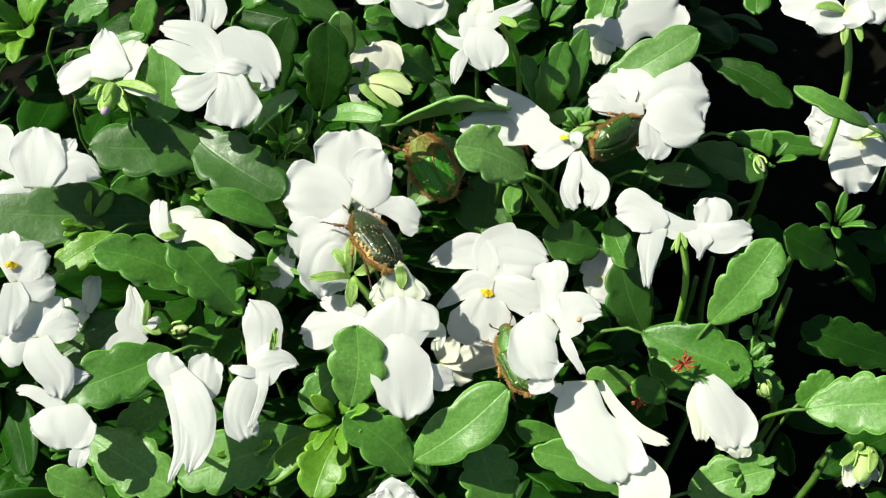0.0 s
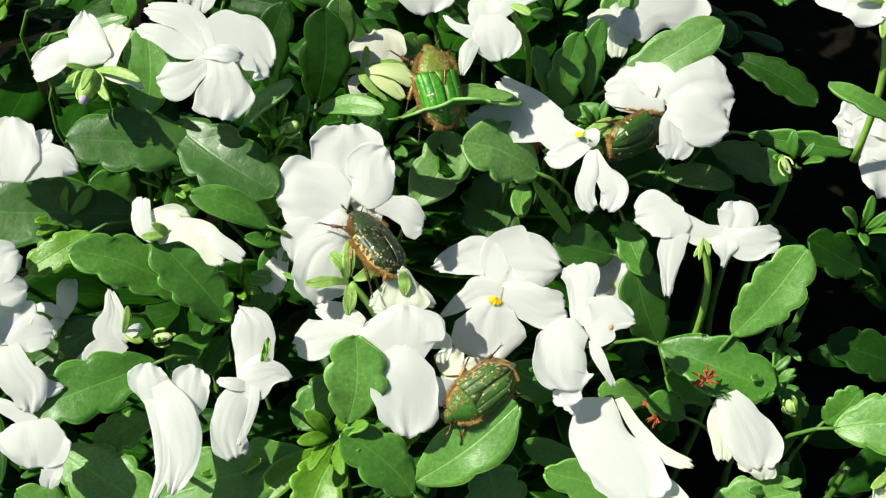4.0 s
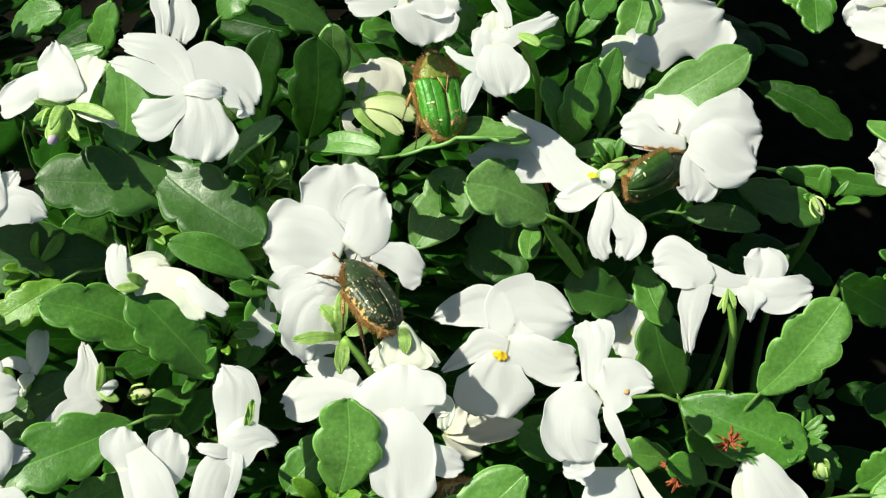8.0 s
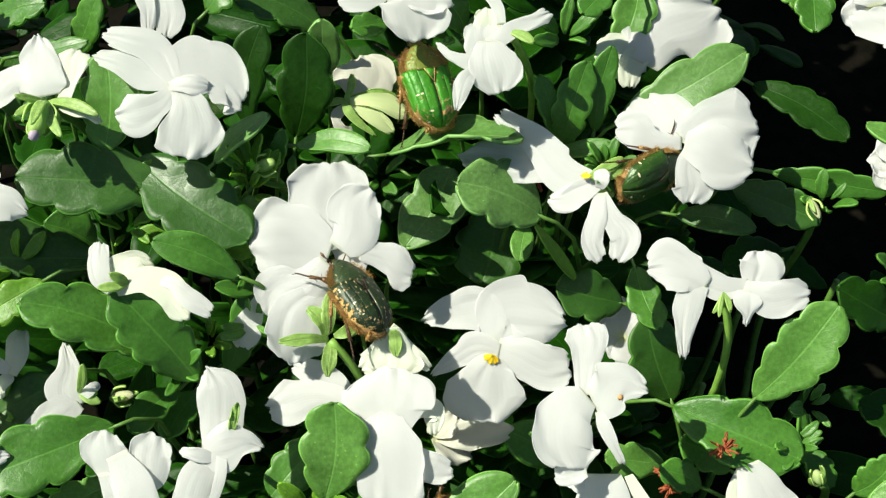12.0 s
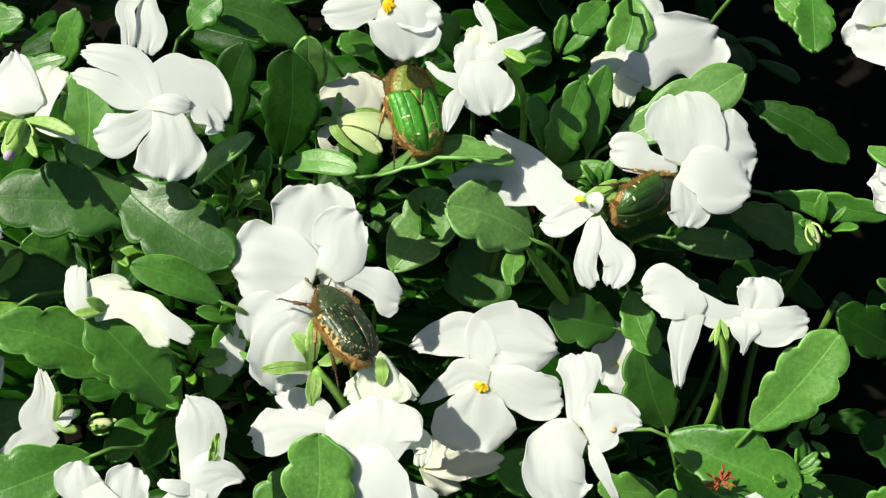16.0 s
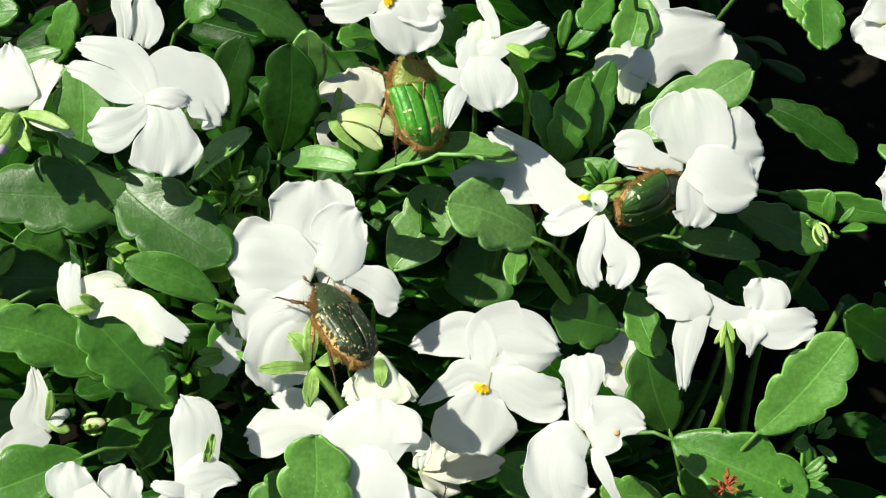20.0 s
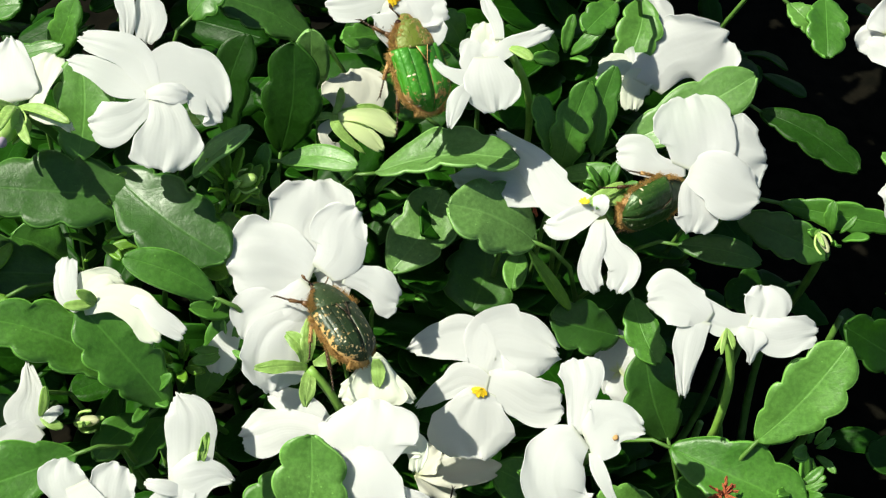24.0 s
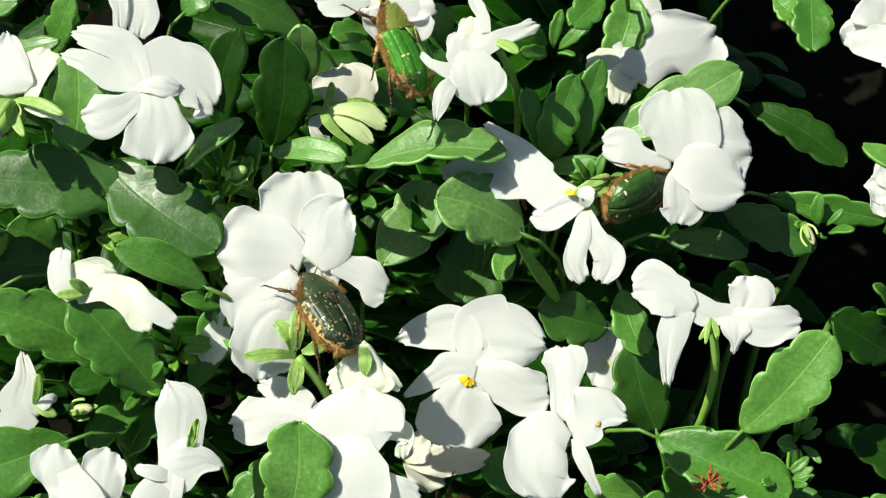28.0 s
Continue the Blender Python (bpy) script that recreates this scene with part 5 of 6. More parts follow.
flower("white pansy in profile on a long bare stalk", (0.0442, -0.0016, 0.1122), (0, -0.52, 0.85), [], (0.0463, -0.0061, 0.0888), sepals=[(-0.0018, -0.0029, -0.0014, 0.0009), (0.0009, -0.0027, -0.0014, 0.0009), (-0.001, -0.0037, -0.0013, 0.0007)], stalk_w=0.00065,
    blades=[(WHITE, (4.08, 1.04, 0.41), (0.2, 0.78, 0.19), (-2.82, 2.01, 0.82), (-5.31, 5.95, 2.53), (0.99, 1.99, 2.66, 0.54), (7, 44)),
        (WHITE, (-2.63, 0.75, 0.47), (-5.12, 2.36, 1.86), (-8.59, 3.52, 2.44), (-11.38, 3.52, 1.74), (1.5, 3, 3.93, 2.18), (21, 2)),
        (WHITE, (-4.33, 1.01, 0.71), (-5.57, -2.38, -0.81), (-6.17, -5.31, -2.72), (-6.31, -8.33, -5.27), (2, 2.32, 1.4, 0.73), (14, 6)),
        (WHITE, (4.51, 0.5, 0.12), (5.3, 1.82, 0.94), (6.15, 3.77, 2.01), (5.9, 6.13, 2.75), (1.45, 2.55, 3.51, 2.45), (9, -7)),
        (WHITE, (3.16, 0.41, 0.3), (7.14, -1.16, -0.18), (10.67, -0.54, 0.08), (13.24, 0.14, -0.21), (1.39, 2.79, 2.56, 2), (0, -9)),
        (WHITE, (3.7, 0.09, 0.23), (3.43, -1.92, -0.29), (3.4, -3.18, -1.18), (3.2, -4.28, -2.56), (1.63, 2.1, 0.92, 0.36), (-1, 4))])
bloom_n = flower("broad white pansy with a beetle clinging to it", (0.0383, 0.0181, 0.1222), (0.05, -0.56, 0.83), [], (0.0491, 0.0512, 0.0872),
    blades=[(WHITE, (0.63, 1.51, 0.87), (-3.84, 1.59, 1.37), (-7.26, 2.98, 2.39), (-9.82, 3.32, 2.04), (1, 2, 3.19, 2.35), (9, 5)),
        (WHITE, (1.06, 1.53, 0.69), (5.99, 4.65, 2.36), (10.18, 4.47, 1.86), (13.11, 4.87, 1.23), (2.12, 4.23, 6.01, 4.69), (-2, 11)),
        (WHITE, (1.01, 1.43, 0.96), (2.01, 3.42, 2.73), (1.56, 7.91, 5.66), (0.77, 11.13, 7.16), (2.59, 5.19, 6.04, 4.87), (0, -1)),
        (WHITE, (1.11, 1.39, 1), (3.83, 0.37, 0.8), (8.07, -1.21, -0.64), (11.65, -1.5, -1.77), (1.99, 3.97, 4.71, 3.13), (13, -9)),
        (WHITE, (2.61, 1.14, 0.62), (1.89, -2.02, -1.06), (2.32, -4.36, -2.78), (1.57, -6.21, -4.71), (1.32, 2.64, 3.29, 2.43), (18, 9))])
flower("white pansy in profile with a yellow eye and split lower petals", (0.0236, 0.0136, 0.1209), (-0.22, -0.54, 0.81), [], (0.0306, 0.0471, 0.0838), eye=0.0007, sepals=[(0.0057, 0.0027, 0.0022, 0.0020), (0.0066, 0.0009, 0.0008, 0.0018), (0.0045, -0.0012, -0.0023, 0.0018)],
    extra=[(-0.0031, 0.0034, -0.0011, -0.0185, 0.0066, -0.001, 0.0072, 0.6, 0.03, WHITE)],
    blades=[(WHITE, (1.91, -0.85, -0.21), (-3, 1.13, -0.12), (-7.94, 6.94, 2.29), (-13.46, 11.47, 3.06), (1.63, 3.25, 2.26, 1.27), (24, -5)),
        (WHITE, (1.96, -0.7, 0.08), (-1.04, -1.82, -1.07), (-3.78, -2.47, -2.36), (-5.65, -1.46, -2.94), (0.97, 1.94, 1.81, 0.9), (-7, 8)),
        (WHITE, (2.38, -2.1, -0.74), (3.84, -5.72, -2.34), (5.63, -8.34, -3.72), (4.64, -10.98, -6.49), (0.76, 1.53, 2.42, 1.63), (-15, 11)),
        (WHITE, (2.02, -2.12, -0.73), (1.51, -5.35, -2.36), (0.69, -8.52, -4.81), (1.85, -10.75, -6.73), (0.78, 1.57, 1.63, 1.54), (19, 2)),
        (WHITE, (1.94, -1.55, -0.21), (2.15, -1.27, 1.03), (2.23, -0.28, 1.59), (2.34, 0.8, 1.6), (0.63, 1.09, 1.21, 0.81), (-2, -10))])
flower("white pansy with a yellow eye facing outward", (-0.0061, 0.0346, 0.1412), (0, -0.64, 0.77), [(-0.0027, 0.0069, 0.0032, 0.0101, 0, 0, 0, 0.00050),
    (0.0057, 0.0064, 0.0027, 0.0101, 0, 0, 0, 0.00050),
    (0.0087, -0.0022, -0.0005, 0.0058, 0, 0.05, 0, 0.00060)], (-0.0084, 0.0765, 0.1085), eye=0.0013,
    blades=[(WHITE, (-0.21, 0.1, 0.1), (-3, -0.75, -0.17), (-5.99, -1.21, -0.68), (-8.99, -0.81, -1.13), (1.19, 2.37, 2.63, 2.2), (-6, 8)),
        (WHITE, (0.17, -0.12, 0.09), (2.32, -1.66, -0.4), (3.33, -4.18, -2.63), (3.79, -6.33, -5.2), (2.36, 4.73, 5.13, 3.9), (-21, -6))])
flower("crumpled white pansy on a bent stalk", (0.0115, 0.0296, 0.1368), (0.1, -0.37, 0.92), [], (0.0169, 0.0381, 0.105), sepals=[(0.0035, -0.0029, 0.0002, 0.0017)], stalk_w=0.0006,
    blades=[(CREAM, (-1.41, 1.16, 0.3), (-3.22, 0.08, -0.22), (-3.24, 2.7, 0.73), (-3.29, 4.62, 0.86), (1.16, 2.32, 2.11, 1.59), (-47, 0)),
        (WHITE, (-1.25, 1.28, 0.44), (-1.75, 3.66, 1.39), (-2.65, 5.63, 2.17), (-3.57, 8.18, 2.65), (0.71, 0.96, 1.1, 0.8), (-1, -6)),
        (WHITE, (-3.59, -5.05, -1.78), (-3.93, -2.96, -0.82), (-4.35, -0.28, 0.2), (-4.48, 1.75, 0.38), (1.95, 3.01, 2.76, 2.3), (3, 6)),
        (WHITE, (-3.05, -2.6, -0.71), (0.66, 0.21, 0.39), (3.93, 2.03, 0.66), (6.3, 3.97, 0.53), (1.42, 1.4, 1.23, 1.42), (-17, -12)),
        (WHITE, (-3.68, -4.6, -1.42), (-6.57, -5.69, -1.14), (-8.93, -4.96, -0.7), (-11.17, -2.69, -0.19), (1.24, 1.34, 1.12, 0.53), (11, 50)),
        (WHITE, (-3.26, -1.98, -0.28), (-2.74, -5.29, -1.02), (-2, -7.64, -2.15), (-1.61, -9.82, -3.72), (1.84, 3.69, 4.11, 2.65), (4, 9)),
        (WHITE, (-5.51, -6.78, -1.86), (-6.98, -9.09, -1.76), (-7.59, -11.02, -2.58), (-8.2, -13.21, -4.04), (0.71, 1.42, 1.2, 0.44), (21, -3))])
flower("large white pansy behind a pale leaf", (0.0355, 0.0395, 0.1242), (0.1, -0.48, 0.87), [], (0.0424, 0.0664, 0.1),
    blades=[(CREAM, (0.35, -0.67, -0.75), (-4.66, 0.43, 0.14), (-6.59, 0.31, 0.18), (-8.41, 0.36, -0.27), (1.86, 3.72, 2.86, 2), (21, 2)),
        (CREAM, (0.11, 0.12, -0.09), (-1.75, -0.66, -0.22), (-2.62, -2.64, -1.33), (-2.78, -4.67, -3.12), (1.25, 2.51, 2.07, 1.5), (29, 8)),
        (WHITE, (0, -1.19, -0.88), (-1.04, 4.99, 2.58), (0.57, 9.27, 4.65), (0.42, 13.23, 6.16), (1.54, 3.08, 3.97, 3.2), (16, 12)),
        (WHITE, (-0.35, -1.49, -0.73), (2.6, 2.6, 1.65), (9.41, 5.87, 2.56), (13.11, 8.67, 2.99), (2.68, 5.36, 6.66, 3.8), (20, 20))])
flower("white pansy seen from beneath on a tall light stalk", (0.0714, 0.0216, 0.1434), (0, -0.32, 0.95), [
    (-0.0098, 0.0031, 0, 0.0072, 0, 0.1, 0, 0.00060),
    (-0.0073, -0.0027, 0.0004, 0.0066, 0, 0.1, 0, 0.00060),
    (0.0084, 0.0031, -0, 0.0087, 0, 0.1, 0, 0.00060),
    (0.003, -0.0031, 0, 0.0066, 0, 0.1, 0, 0.00050)], (0.0727, 0.0135, 0.1157),
    sepals=[(-0.0059, -0.0009, 0.0019, 0.0017), (-0.0012, -0.006, -0.0024, 0.0015), (0.0019, -0.0056, -0.0021, 0.0015)], stalk_w=0.00065)
flower("white pansy at the edge of the bed, back turned", (0.0807, 0.0177, 0.1166), (0.1, -0.48, 0.87), [
    (-0.0073, 0.0015, 0.0012, 0.0095, 0, -0.05, 0, 0.00060),
    (-0.0025, -0.0083, -0.0057, 0.0099, 0, -0.08, 0, 0.00060),
    (-0.0007, 0.0044, 0.0024, 0.0074, 0, 0, 0, 0.00060),
    (0.0068, -0.0024, -0.002, 0.0094, 0, 0, 0, 0.00050)], (0.0978, 0.0481, 0.0846),
    sepals=[(0.0012, -0.0039, 0.0045, 0.0032)])
flower("white pansy bent over a dark leaf", (-0.0729, 0.0064, 0.1254), (0.1, -0.39, 0.91), [], (-0.0967, 0.0465, 0.0833),
    blades=[(WHITE, (4.91, -2.78, -1.91), (6.32, 1.07, -0.4), (7.29, 2.74, 0.1), (7.71, 4.39, 0.11), (1.19, 2.37, 1.66, 0.85), (-39, -31)),
        (WHITE, (1.73, -5.13, -2.53), (-0.39, -4.83, -2.08), (-2.73, -5.15, -2.07), (-4.67, -5.01, -2.45), (0.76, 1.51, 1.3, 1.28), (8, 3)),
        (WHITE, (1.73, -4.27, -2.12), (-2.03, -0.02, 0.27), (-4.78, 1.58, 1.15), (-7.45, 1.69, 0.83), (1.64, 3.28, 4.16, 3.73), (45, 15)),
        (WHITE, (4.37, -3.7, -2.06), (7.93, -1.44, -1.11), (10.35, -1.18, -1.37), (12.96, -2.07, -2.69), (1.5, 3.01, 2.74, 0.64), (-10, 26)),
        (WHITE, (2.49, -5.22, -2.39), (2.27, -1.26, -0.08), (1.93, 2.75, 1.57), (1.55, 5.28, 2.04), (2.4, 4.8, 4.32, 4.04), (-11, -8))])
flower("white pansy facing the sun at the leafy edge", (-0.0746, -0.0092, 0.1149), (0.19, -0.47, 0.86), [], (-0.1001, 0.0276, 0.0675), eye=0.001,
    blades=[(WHITE, (0.78, -2.81, -1.86), (-0.81, 1.26, 0.81), (-1.49, 3.63, 2.14), (-1.93, 4.97, 2.27), (1.06, 2.12, 2.55, 2.64), (-1, -6)),
        (WHITE, (0.91, -2.78, -1.71), (3.19, 0.69, 0.08), (4.55, 1.91, 0.33), (5.41, 2.8, -0.07), (1.74, 3.47, 2.66, 2.11), (-8, 1)),
        (WHITE, (0.91, -2.83, -1.77), (3.51, -3.36, -2.32), (5.77, -3.08, -2.78), (7.1, -2.37, -3.39), (1.36, 2.72, 2.48, 1.9), (12, -1)),
        (WHITE, (0.27, -3.17, -1.66), (0.66, -6.7, -3.05), (0.19, -9.27, -4.47), (0.03, -11.12, -6.14), (1.39, 2.77, 2.53, 2.11), (14, 18))])
flower("white pansy with crowded bright petals", (-0.0673, -0.0189, 0.1067), (0.1, -0.48, 0.87), [], (-0.0903, 0.0147, 0.0566),
    blades=[(WHITE, (-0.31, -4.05, -2.38), (1.35, -5.36, -3.28), (3.05, -6.15, -4.03), (5.95, -5.53, -4.71), (0.84, 1.69, 1.66, 0.63), (25, -11)),
        (WHITE, (-3.04, -0.96, -0.29), (-5.35, -1.15, 0.04), (-7.9, -1.67, -0.07), (-9.79, -1.93, -0.69), (1.95, 3.9, 4.39, 3.65), (-6, -9)),
        (WHITE, (-2.82, -0.59, -0.03), (-2.94, 2.53, 2.02), (-1.7, 4.59, 2.9), (-1.49, 6.29, 3.12), (1.71, 3.41, 3.02, 2.61), (16, 13)),
        (WHITE, (-2.6, -0.74, -0.06), (0.41, 1.04, 1.04), (2.37, 1.42, 0.91), (3.92, 1.93, 0.33), (1.56, 3.11, 2.81, 2.09), (-12, -1)),
        (WHITE, (-2.88, -0.79, 0.06), (-1.43, -4.05, -1.21), (1.08, -7.2, -3.35), (1.42, -9.75, -5.49), (1.7, 3.39, 2.93, 1.67), (-24, -3))])
flower("white pansy leaning low over the leaves", (-0.0617, -0.0301, 0.1), (0.1, -0.39, 0.91), [], (-0.0839, 0.0013, 0.0454),
    blades=[(WHITE, (-3.45, -0.27, 0.13), (-6.75, 1.48, 1.32), (-9.46, 2.57, 1.98), (-11.73, 2.82, 1.68), (1.24, 1.31, 1.03, 0.82), (14, 9)),
        (WHITE, (-0.44, -5.08, -2.23), (0.19, -6.54, -2.77), (-0.18, -7.94, -3.44), (-0.47, -8.96, -4.5), (0.82, 1.63, 1.6, 1.34), (-3, 7)),
        (WHITE, (-4.1, 0.25, 0.64), (-3.4, -1.99, 0.12), (-2.54, -5.1, -1.41), (-2.58, -6.42, -2.63), (2.89, 5.16, 5.16, 4.95), (-16, -9))])
flower("white pansy in profile with a green sepal", (-0.054, -0.0131, 0.1012), (0.22, -0.23, 0.95), [], (-0.0695, 0.0162, 0.0579), sepals=[(0.0016, 0.0017, 0.0053, 0.0014), (0.0034, -0.0012, -0.001, 0.0016)],
    blades=[(WHITE, (-0.14, -2.29, -0.55), (-1.76, -0.36, 0.58), (-1.85, 3.27, 1.38), (-3.34, 7.52, 2.12), (1.5, 3, 1.78, 0.65), (-16, 2)),
        (WHITE, (0.27, -1.46, -0.37), (-1.85, -3.57, 0.04), (-4.35, -5.86, -0.04), (-6.62, -8.05, -0.68), (1.41, 2.83, 2.08, 1.4), (8, 7)),
        (WHITE, (0.71, -0.77, -0.2), (1.72, 0.09, 0.42), (2.47, 0.89, 0.33), (2.96, 1.15, -0.35), (0.51, 1.03, 0.81, 0.56), (-33, -14))])
flower("ruffled white pansy tapering to one long hanging petal", (-0.0452, -0.0358, 0.0978), (0, -0.52, 0.85), [], (-0.0625, -0.0051, 0.04),
    blades=[(WHITE, (1.86, 6.78, 3.96), (4.51, 7.89, 4.65), (4.88, 10.76, 6.29), (5.43, 13.28, 7.13), (1.2, 2.34, 3.13, 3), (1, -9)),
        (WHITE, (0.79, 6.63, 3.95), (-0.64, 8.93, 5.52), (-1.96, 11.43, 6.93), (-2.04, 13.58, 7.55), (1.4, 2.66, 3.2, 2.8), (-19, -10)),
        (WHITE, (-0.99, 8.46, 5.18), (0.61, 3.38, 2.48), (1.03, -0.78, -0.18), (-0.99, -5.36, -3.69), (1.6, 1.44, 1.23, 0.5), (-10, -2)),
        (WHITE, (0.03, 10.43, 6.59), (3.18, 5.83, 4.56), (4.48, 1.17, 1.59), (2.56, -4.19, -2.39), (1.49, 2.99, 2.57, 1.3), (-16, 14))])
flower("twisted white pansy with folded petals", (-0.0309, -0.0251, 0.1029), (0.1, -0.52, 0.85), [], (-0.0423, 0.0073, 0.0504),
    extra=[(0.0019, 0.0027, 0.0023, 0.0026, 0.0059, 0.005, 0.0012, 0.6, 0.1, SEPAL)],
    blades=[(WHITE, (-0.12, 1.12, 0.43), (0.26, 5.79, 3.1), (-0.13, 8.94, 4.96), (-2.19, 11.47, 6.04), (2.18, 3.37, 3.28, 0.89), (4, -20)),
        (WHITE, (-0.83, -0.05, -0), (-2.41, -2.23, -0.9), (-3.47, -6.3, -3.39), (-2.43, -9.48, -6.16), (1.78, 2.5, 2.85, 2.67), (-2, -10)),
        (WHITE, (-0.3, -0.06, 0.09), (-2.36, -0.06, 0.89), (-4.09, 0.18, 1.12), (-5.39, 0.63, 0.84), (0.59, 1.06, 0.82, 0.59), (13, 12)),
        (WHITE, (-1.92, 0.65, 0.75), (1.06, 0.95, 1.22), (3.9, 1.73, 1.25), (6.35, 1.64, 0.2), (1.91, 3.82, 1.92, 0.49), (-16, -11)),
        (WHITE, (0.69, 0.48, 0.54), (0.51, -3.41, -0.79), (-0.46, -6.26, -2.54), (-1.72, -8.28, -4.33), (0.79, 0.81, 0.62, 0.4), (10, 20))])
flower("wilting white pansy behind the leaves", (-0.0456, -0.0022, 0.1142), (0, -0.37, 0.93), [], (-0.0609, 0.0307, 0.0701), sepals=[(-0.004, -0.0017, 0.0012, 0.0016), (-0.0023, -0.0001, 0.0026, 0.0016)],
    blades=[(CREAM, (-2.25, -0.96, -0.52), (-1.46, 2.21, 0.83), (0.8, 3.65, 1.29), (3.11, 3.53, 0.6), (1.19, 2.37, 2.02, 0.81), (-10, 46)),
        (CREAM, (-1.82, -0.82, -0.35), (1.88, 0.29, 0.38), (6.02, -0.97, -0.22), (9.35, -4.2, -2.16), (1.08, 2.17, 2.79, 2.16), (18, 23)),
        (WHITE, (4.28, 0.45, 0.34), (6.47, -0.28, 0.7), (9.13, -2.25, -0.19), (12.77, -4.06, -1.56), (0.72, 1.05, 1.63, 1.17), (22, 19)),
        (WHITE, (-2.14, -1.18, -0.35), (-4.14, 0.47, 0.89), (-4.8, 4.03, 2.19), (-4.95, 6.09, 2.37), (0.9, 1.75, 1.64, 1.35), (-39, -13))])
flower("small white pansy tucked under a larger bloom", (-0.028, 0.0011, 0.1053), (0, -0.4, 0.92), [], (-0.0354, 0.0279, 0.0677),
    blades=[(WHITE, (0.42, 0.85, 0.34), (-0.21, -1.72, -0.47), (-1.35, -4.23, -1.68), (-1.53, -6.45, -3.29), (0.81, 1.63, 2.41, 1.58), (-2, 0))])
flower("small white pansy in profile between leaves", (-0.065, -0.0058, 0.1033), (0, -0.37, 0.93), [], (-0.0838, 0.0212, 0.0621),
    blades=[(CREAM, (0.17, -4.49, -1.81), (0.58, -1.27, -0.24), (0.64, 0.92, 0.53), (1.01, 2.44, 0.49), (0.91, 1.81, 1.66, 1.09), (-4, 10)),
        (WHITE, (-0.16, -4.03, -1.52), (-2.17, -3.11, -0.65), (-3.84, -2.98, -0.7), (-5.19, -3.05, -1.38), (0.65, 1.21, 0.82, 0.44), (32, 21)),
        (CREAM, (-0.28, -4.35, -1.68), (-0.42, -5.2, -1.59), (-0.89, -6.39, -2.17), (-0.92, -7.63, -3.31), (0.76, 1.23, 0.92, 0.44), (19, 16))])
flower("shaded white pansy deep in the foliage", (0.0329, 0.006, 0.0898), (0, -0.56, 0.83), [
    (-0.0035, 0.0008, 0.0006, 0.0084, 0, 0, 0, 0.00050),
    (0.0033, -0.0044, -0.0024, 0.0079, 0, 0, 0, 0.00050),
    (-0.0008, 0.0056, 0.0034, 0.0080, 0, 0, 0, 0.00050),
    (0.0047, 0.0029, 0.0011, 0.0070, 0, 0, 0, 0.00050)], (0.0383, 0.023, 0.0636))
flower("opening white pansy bud with long pale sepals", (-0.0141, 0.0275, 0.1235), (0.21, -0.36, 0.91), [], (-0.0176, 0.0585, 0.0933),
    # the first two petals are greyed: their shade is in the colour
    blades=[(FADED_SHADED, (-0.31, -0.22, -0.49), (-1.51, -1.35, -1.23), (-1.17, -2.55, -1.89), (0.52, -3.21, -3.2), (0.74, 1.2, 1.3, 1.11), (-45, -50)),
        (FADED_SHADED, (2.2, 1.89, -0.01), (2.74, 4.65, 0.82), (2.81, 7.67, 1.89), (2.06, 9.51, 2.13), (2.51, 5.02, 4.3, 3.14), (9, -4)),
        (SEPAL, (-0.84, 0.06, 0.19), (2.63, 1.83, 0.39), (5.59, 2.9, 0.02), (7.84, 3.27, -1.01), (0.55, 0.65, 0.77, 0.37), (6, 21)),
        (LIME, (0.74, 0.58, 0.11), (2.75, -0.85, -0.48), (5.38, -1.97, -1.63), (7.45, -2.99, -3.18), (0.62, 1.24, 1.34, 0.92), (3, -1)),
        (LIME, (0.48, 0.44, 0.26), (3.69, 0.66, 0.34), (6.67, 0.59, -0.48), (9.49, -0.07, -2.05), (0.6, 1.21, 1.75, 1.29), (7, 9)),
        (SEPAL, (-0.13, 0.54, 0.55), (0.22, -1.69, 0.55), (2.13, -3.43, -0.7), (4.65, -4.59, -2.4), (0.46, 0.78, 0.7, 0.28), (9, -11)),
        (SEPAL, (-0.11, 0.53, 0.63), (0.56, 1.56, 1.75), (0.76, 2.96, 2.15), (0.68, 4.8, 2.24), (0.37, 0.55, 0.65, 0.28), (11, 2)),
        (SEPAL, (0.06, 0.28, 0.22), (-1.1, -0.15, 0.91), (-2.18, -0.49, 0.91), (-3.54, -0.69, 0.49), (0.46, 0.6, 0.6, 0.28), (-9, -14))])
flower("withered greyish pansy bloom", (0.0001, -0.0129, 0.0883), (0, -0.28, 0.96), [
    (0.0121, 0.0004, 0.0017, 0.0058, 0, 0.1, 0, 0.00100),
    (0.0061, -0.002, -0.003, 0.0056, 0, 0.1, 0, 0.00100),
    (0.0033, 0.0043, 0.001, 0.0057, 0, 0.1, 0, 0.00090)], (0.0001, 0.0075, 0.0506), mat=FADED_SHADED)
flower("white pansy low in the leaves", (-0.0078, -0.0442, 0.0907), (0, -0.48, 0.88), [
    (0.0008, 0.0034, 0.0029, 0.0076, 0, 0.1, 0, 0.00060),
    (-0.005, 0.0004, 0.0003, 0.0057, 0, 0.1, 0, 0.00060),
    (0.005, 0, 0, 0.0057, 0, 0.1, 0, 0.00060)], (-0.0118, -0.0164, 0.0305))
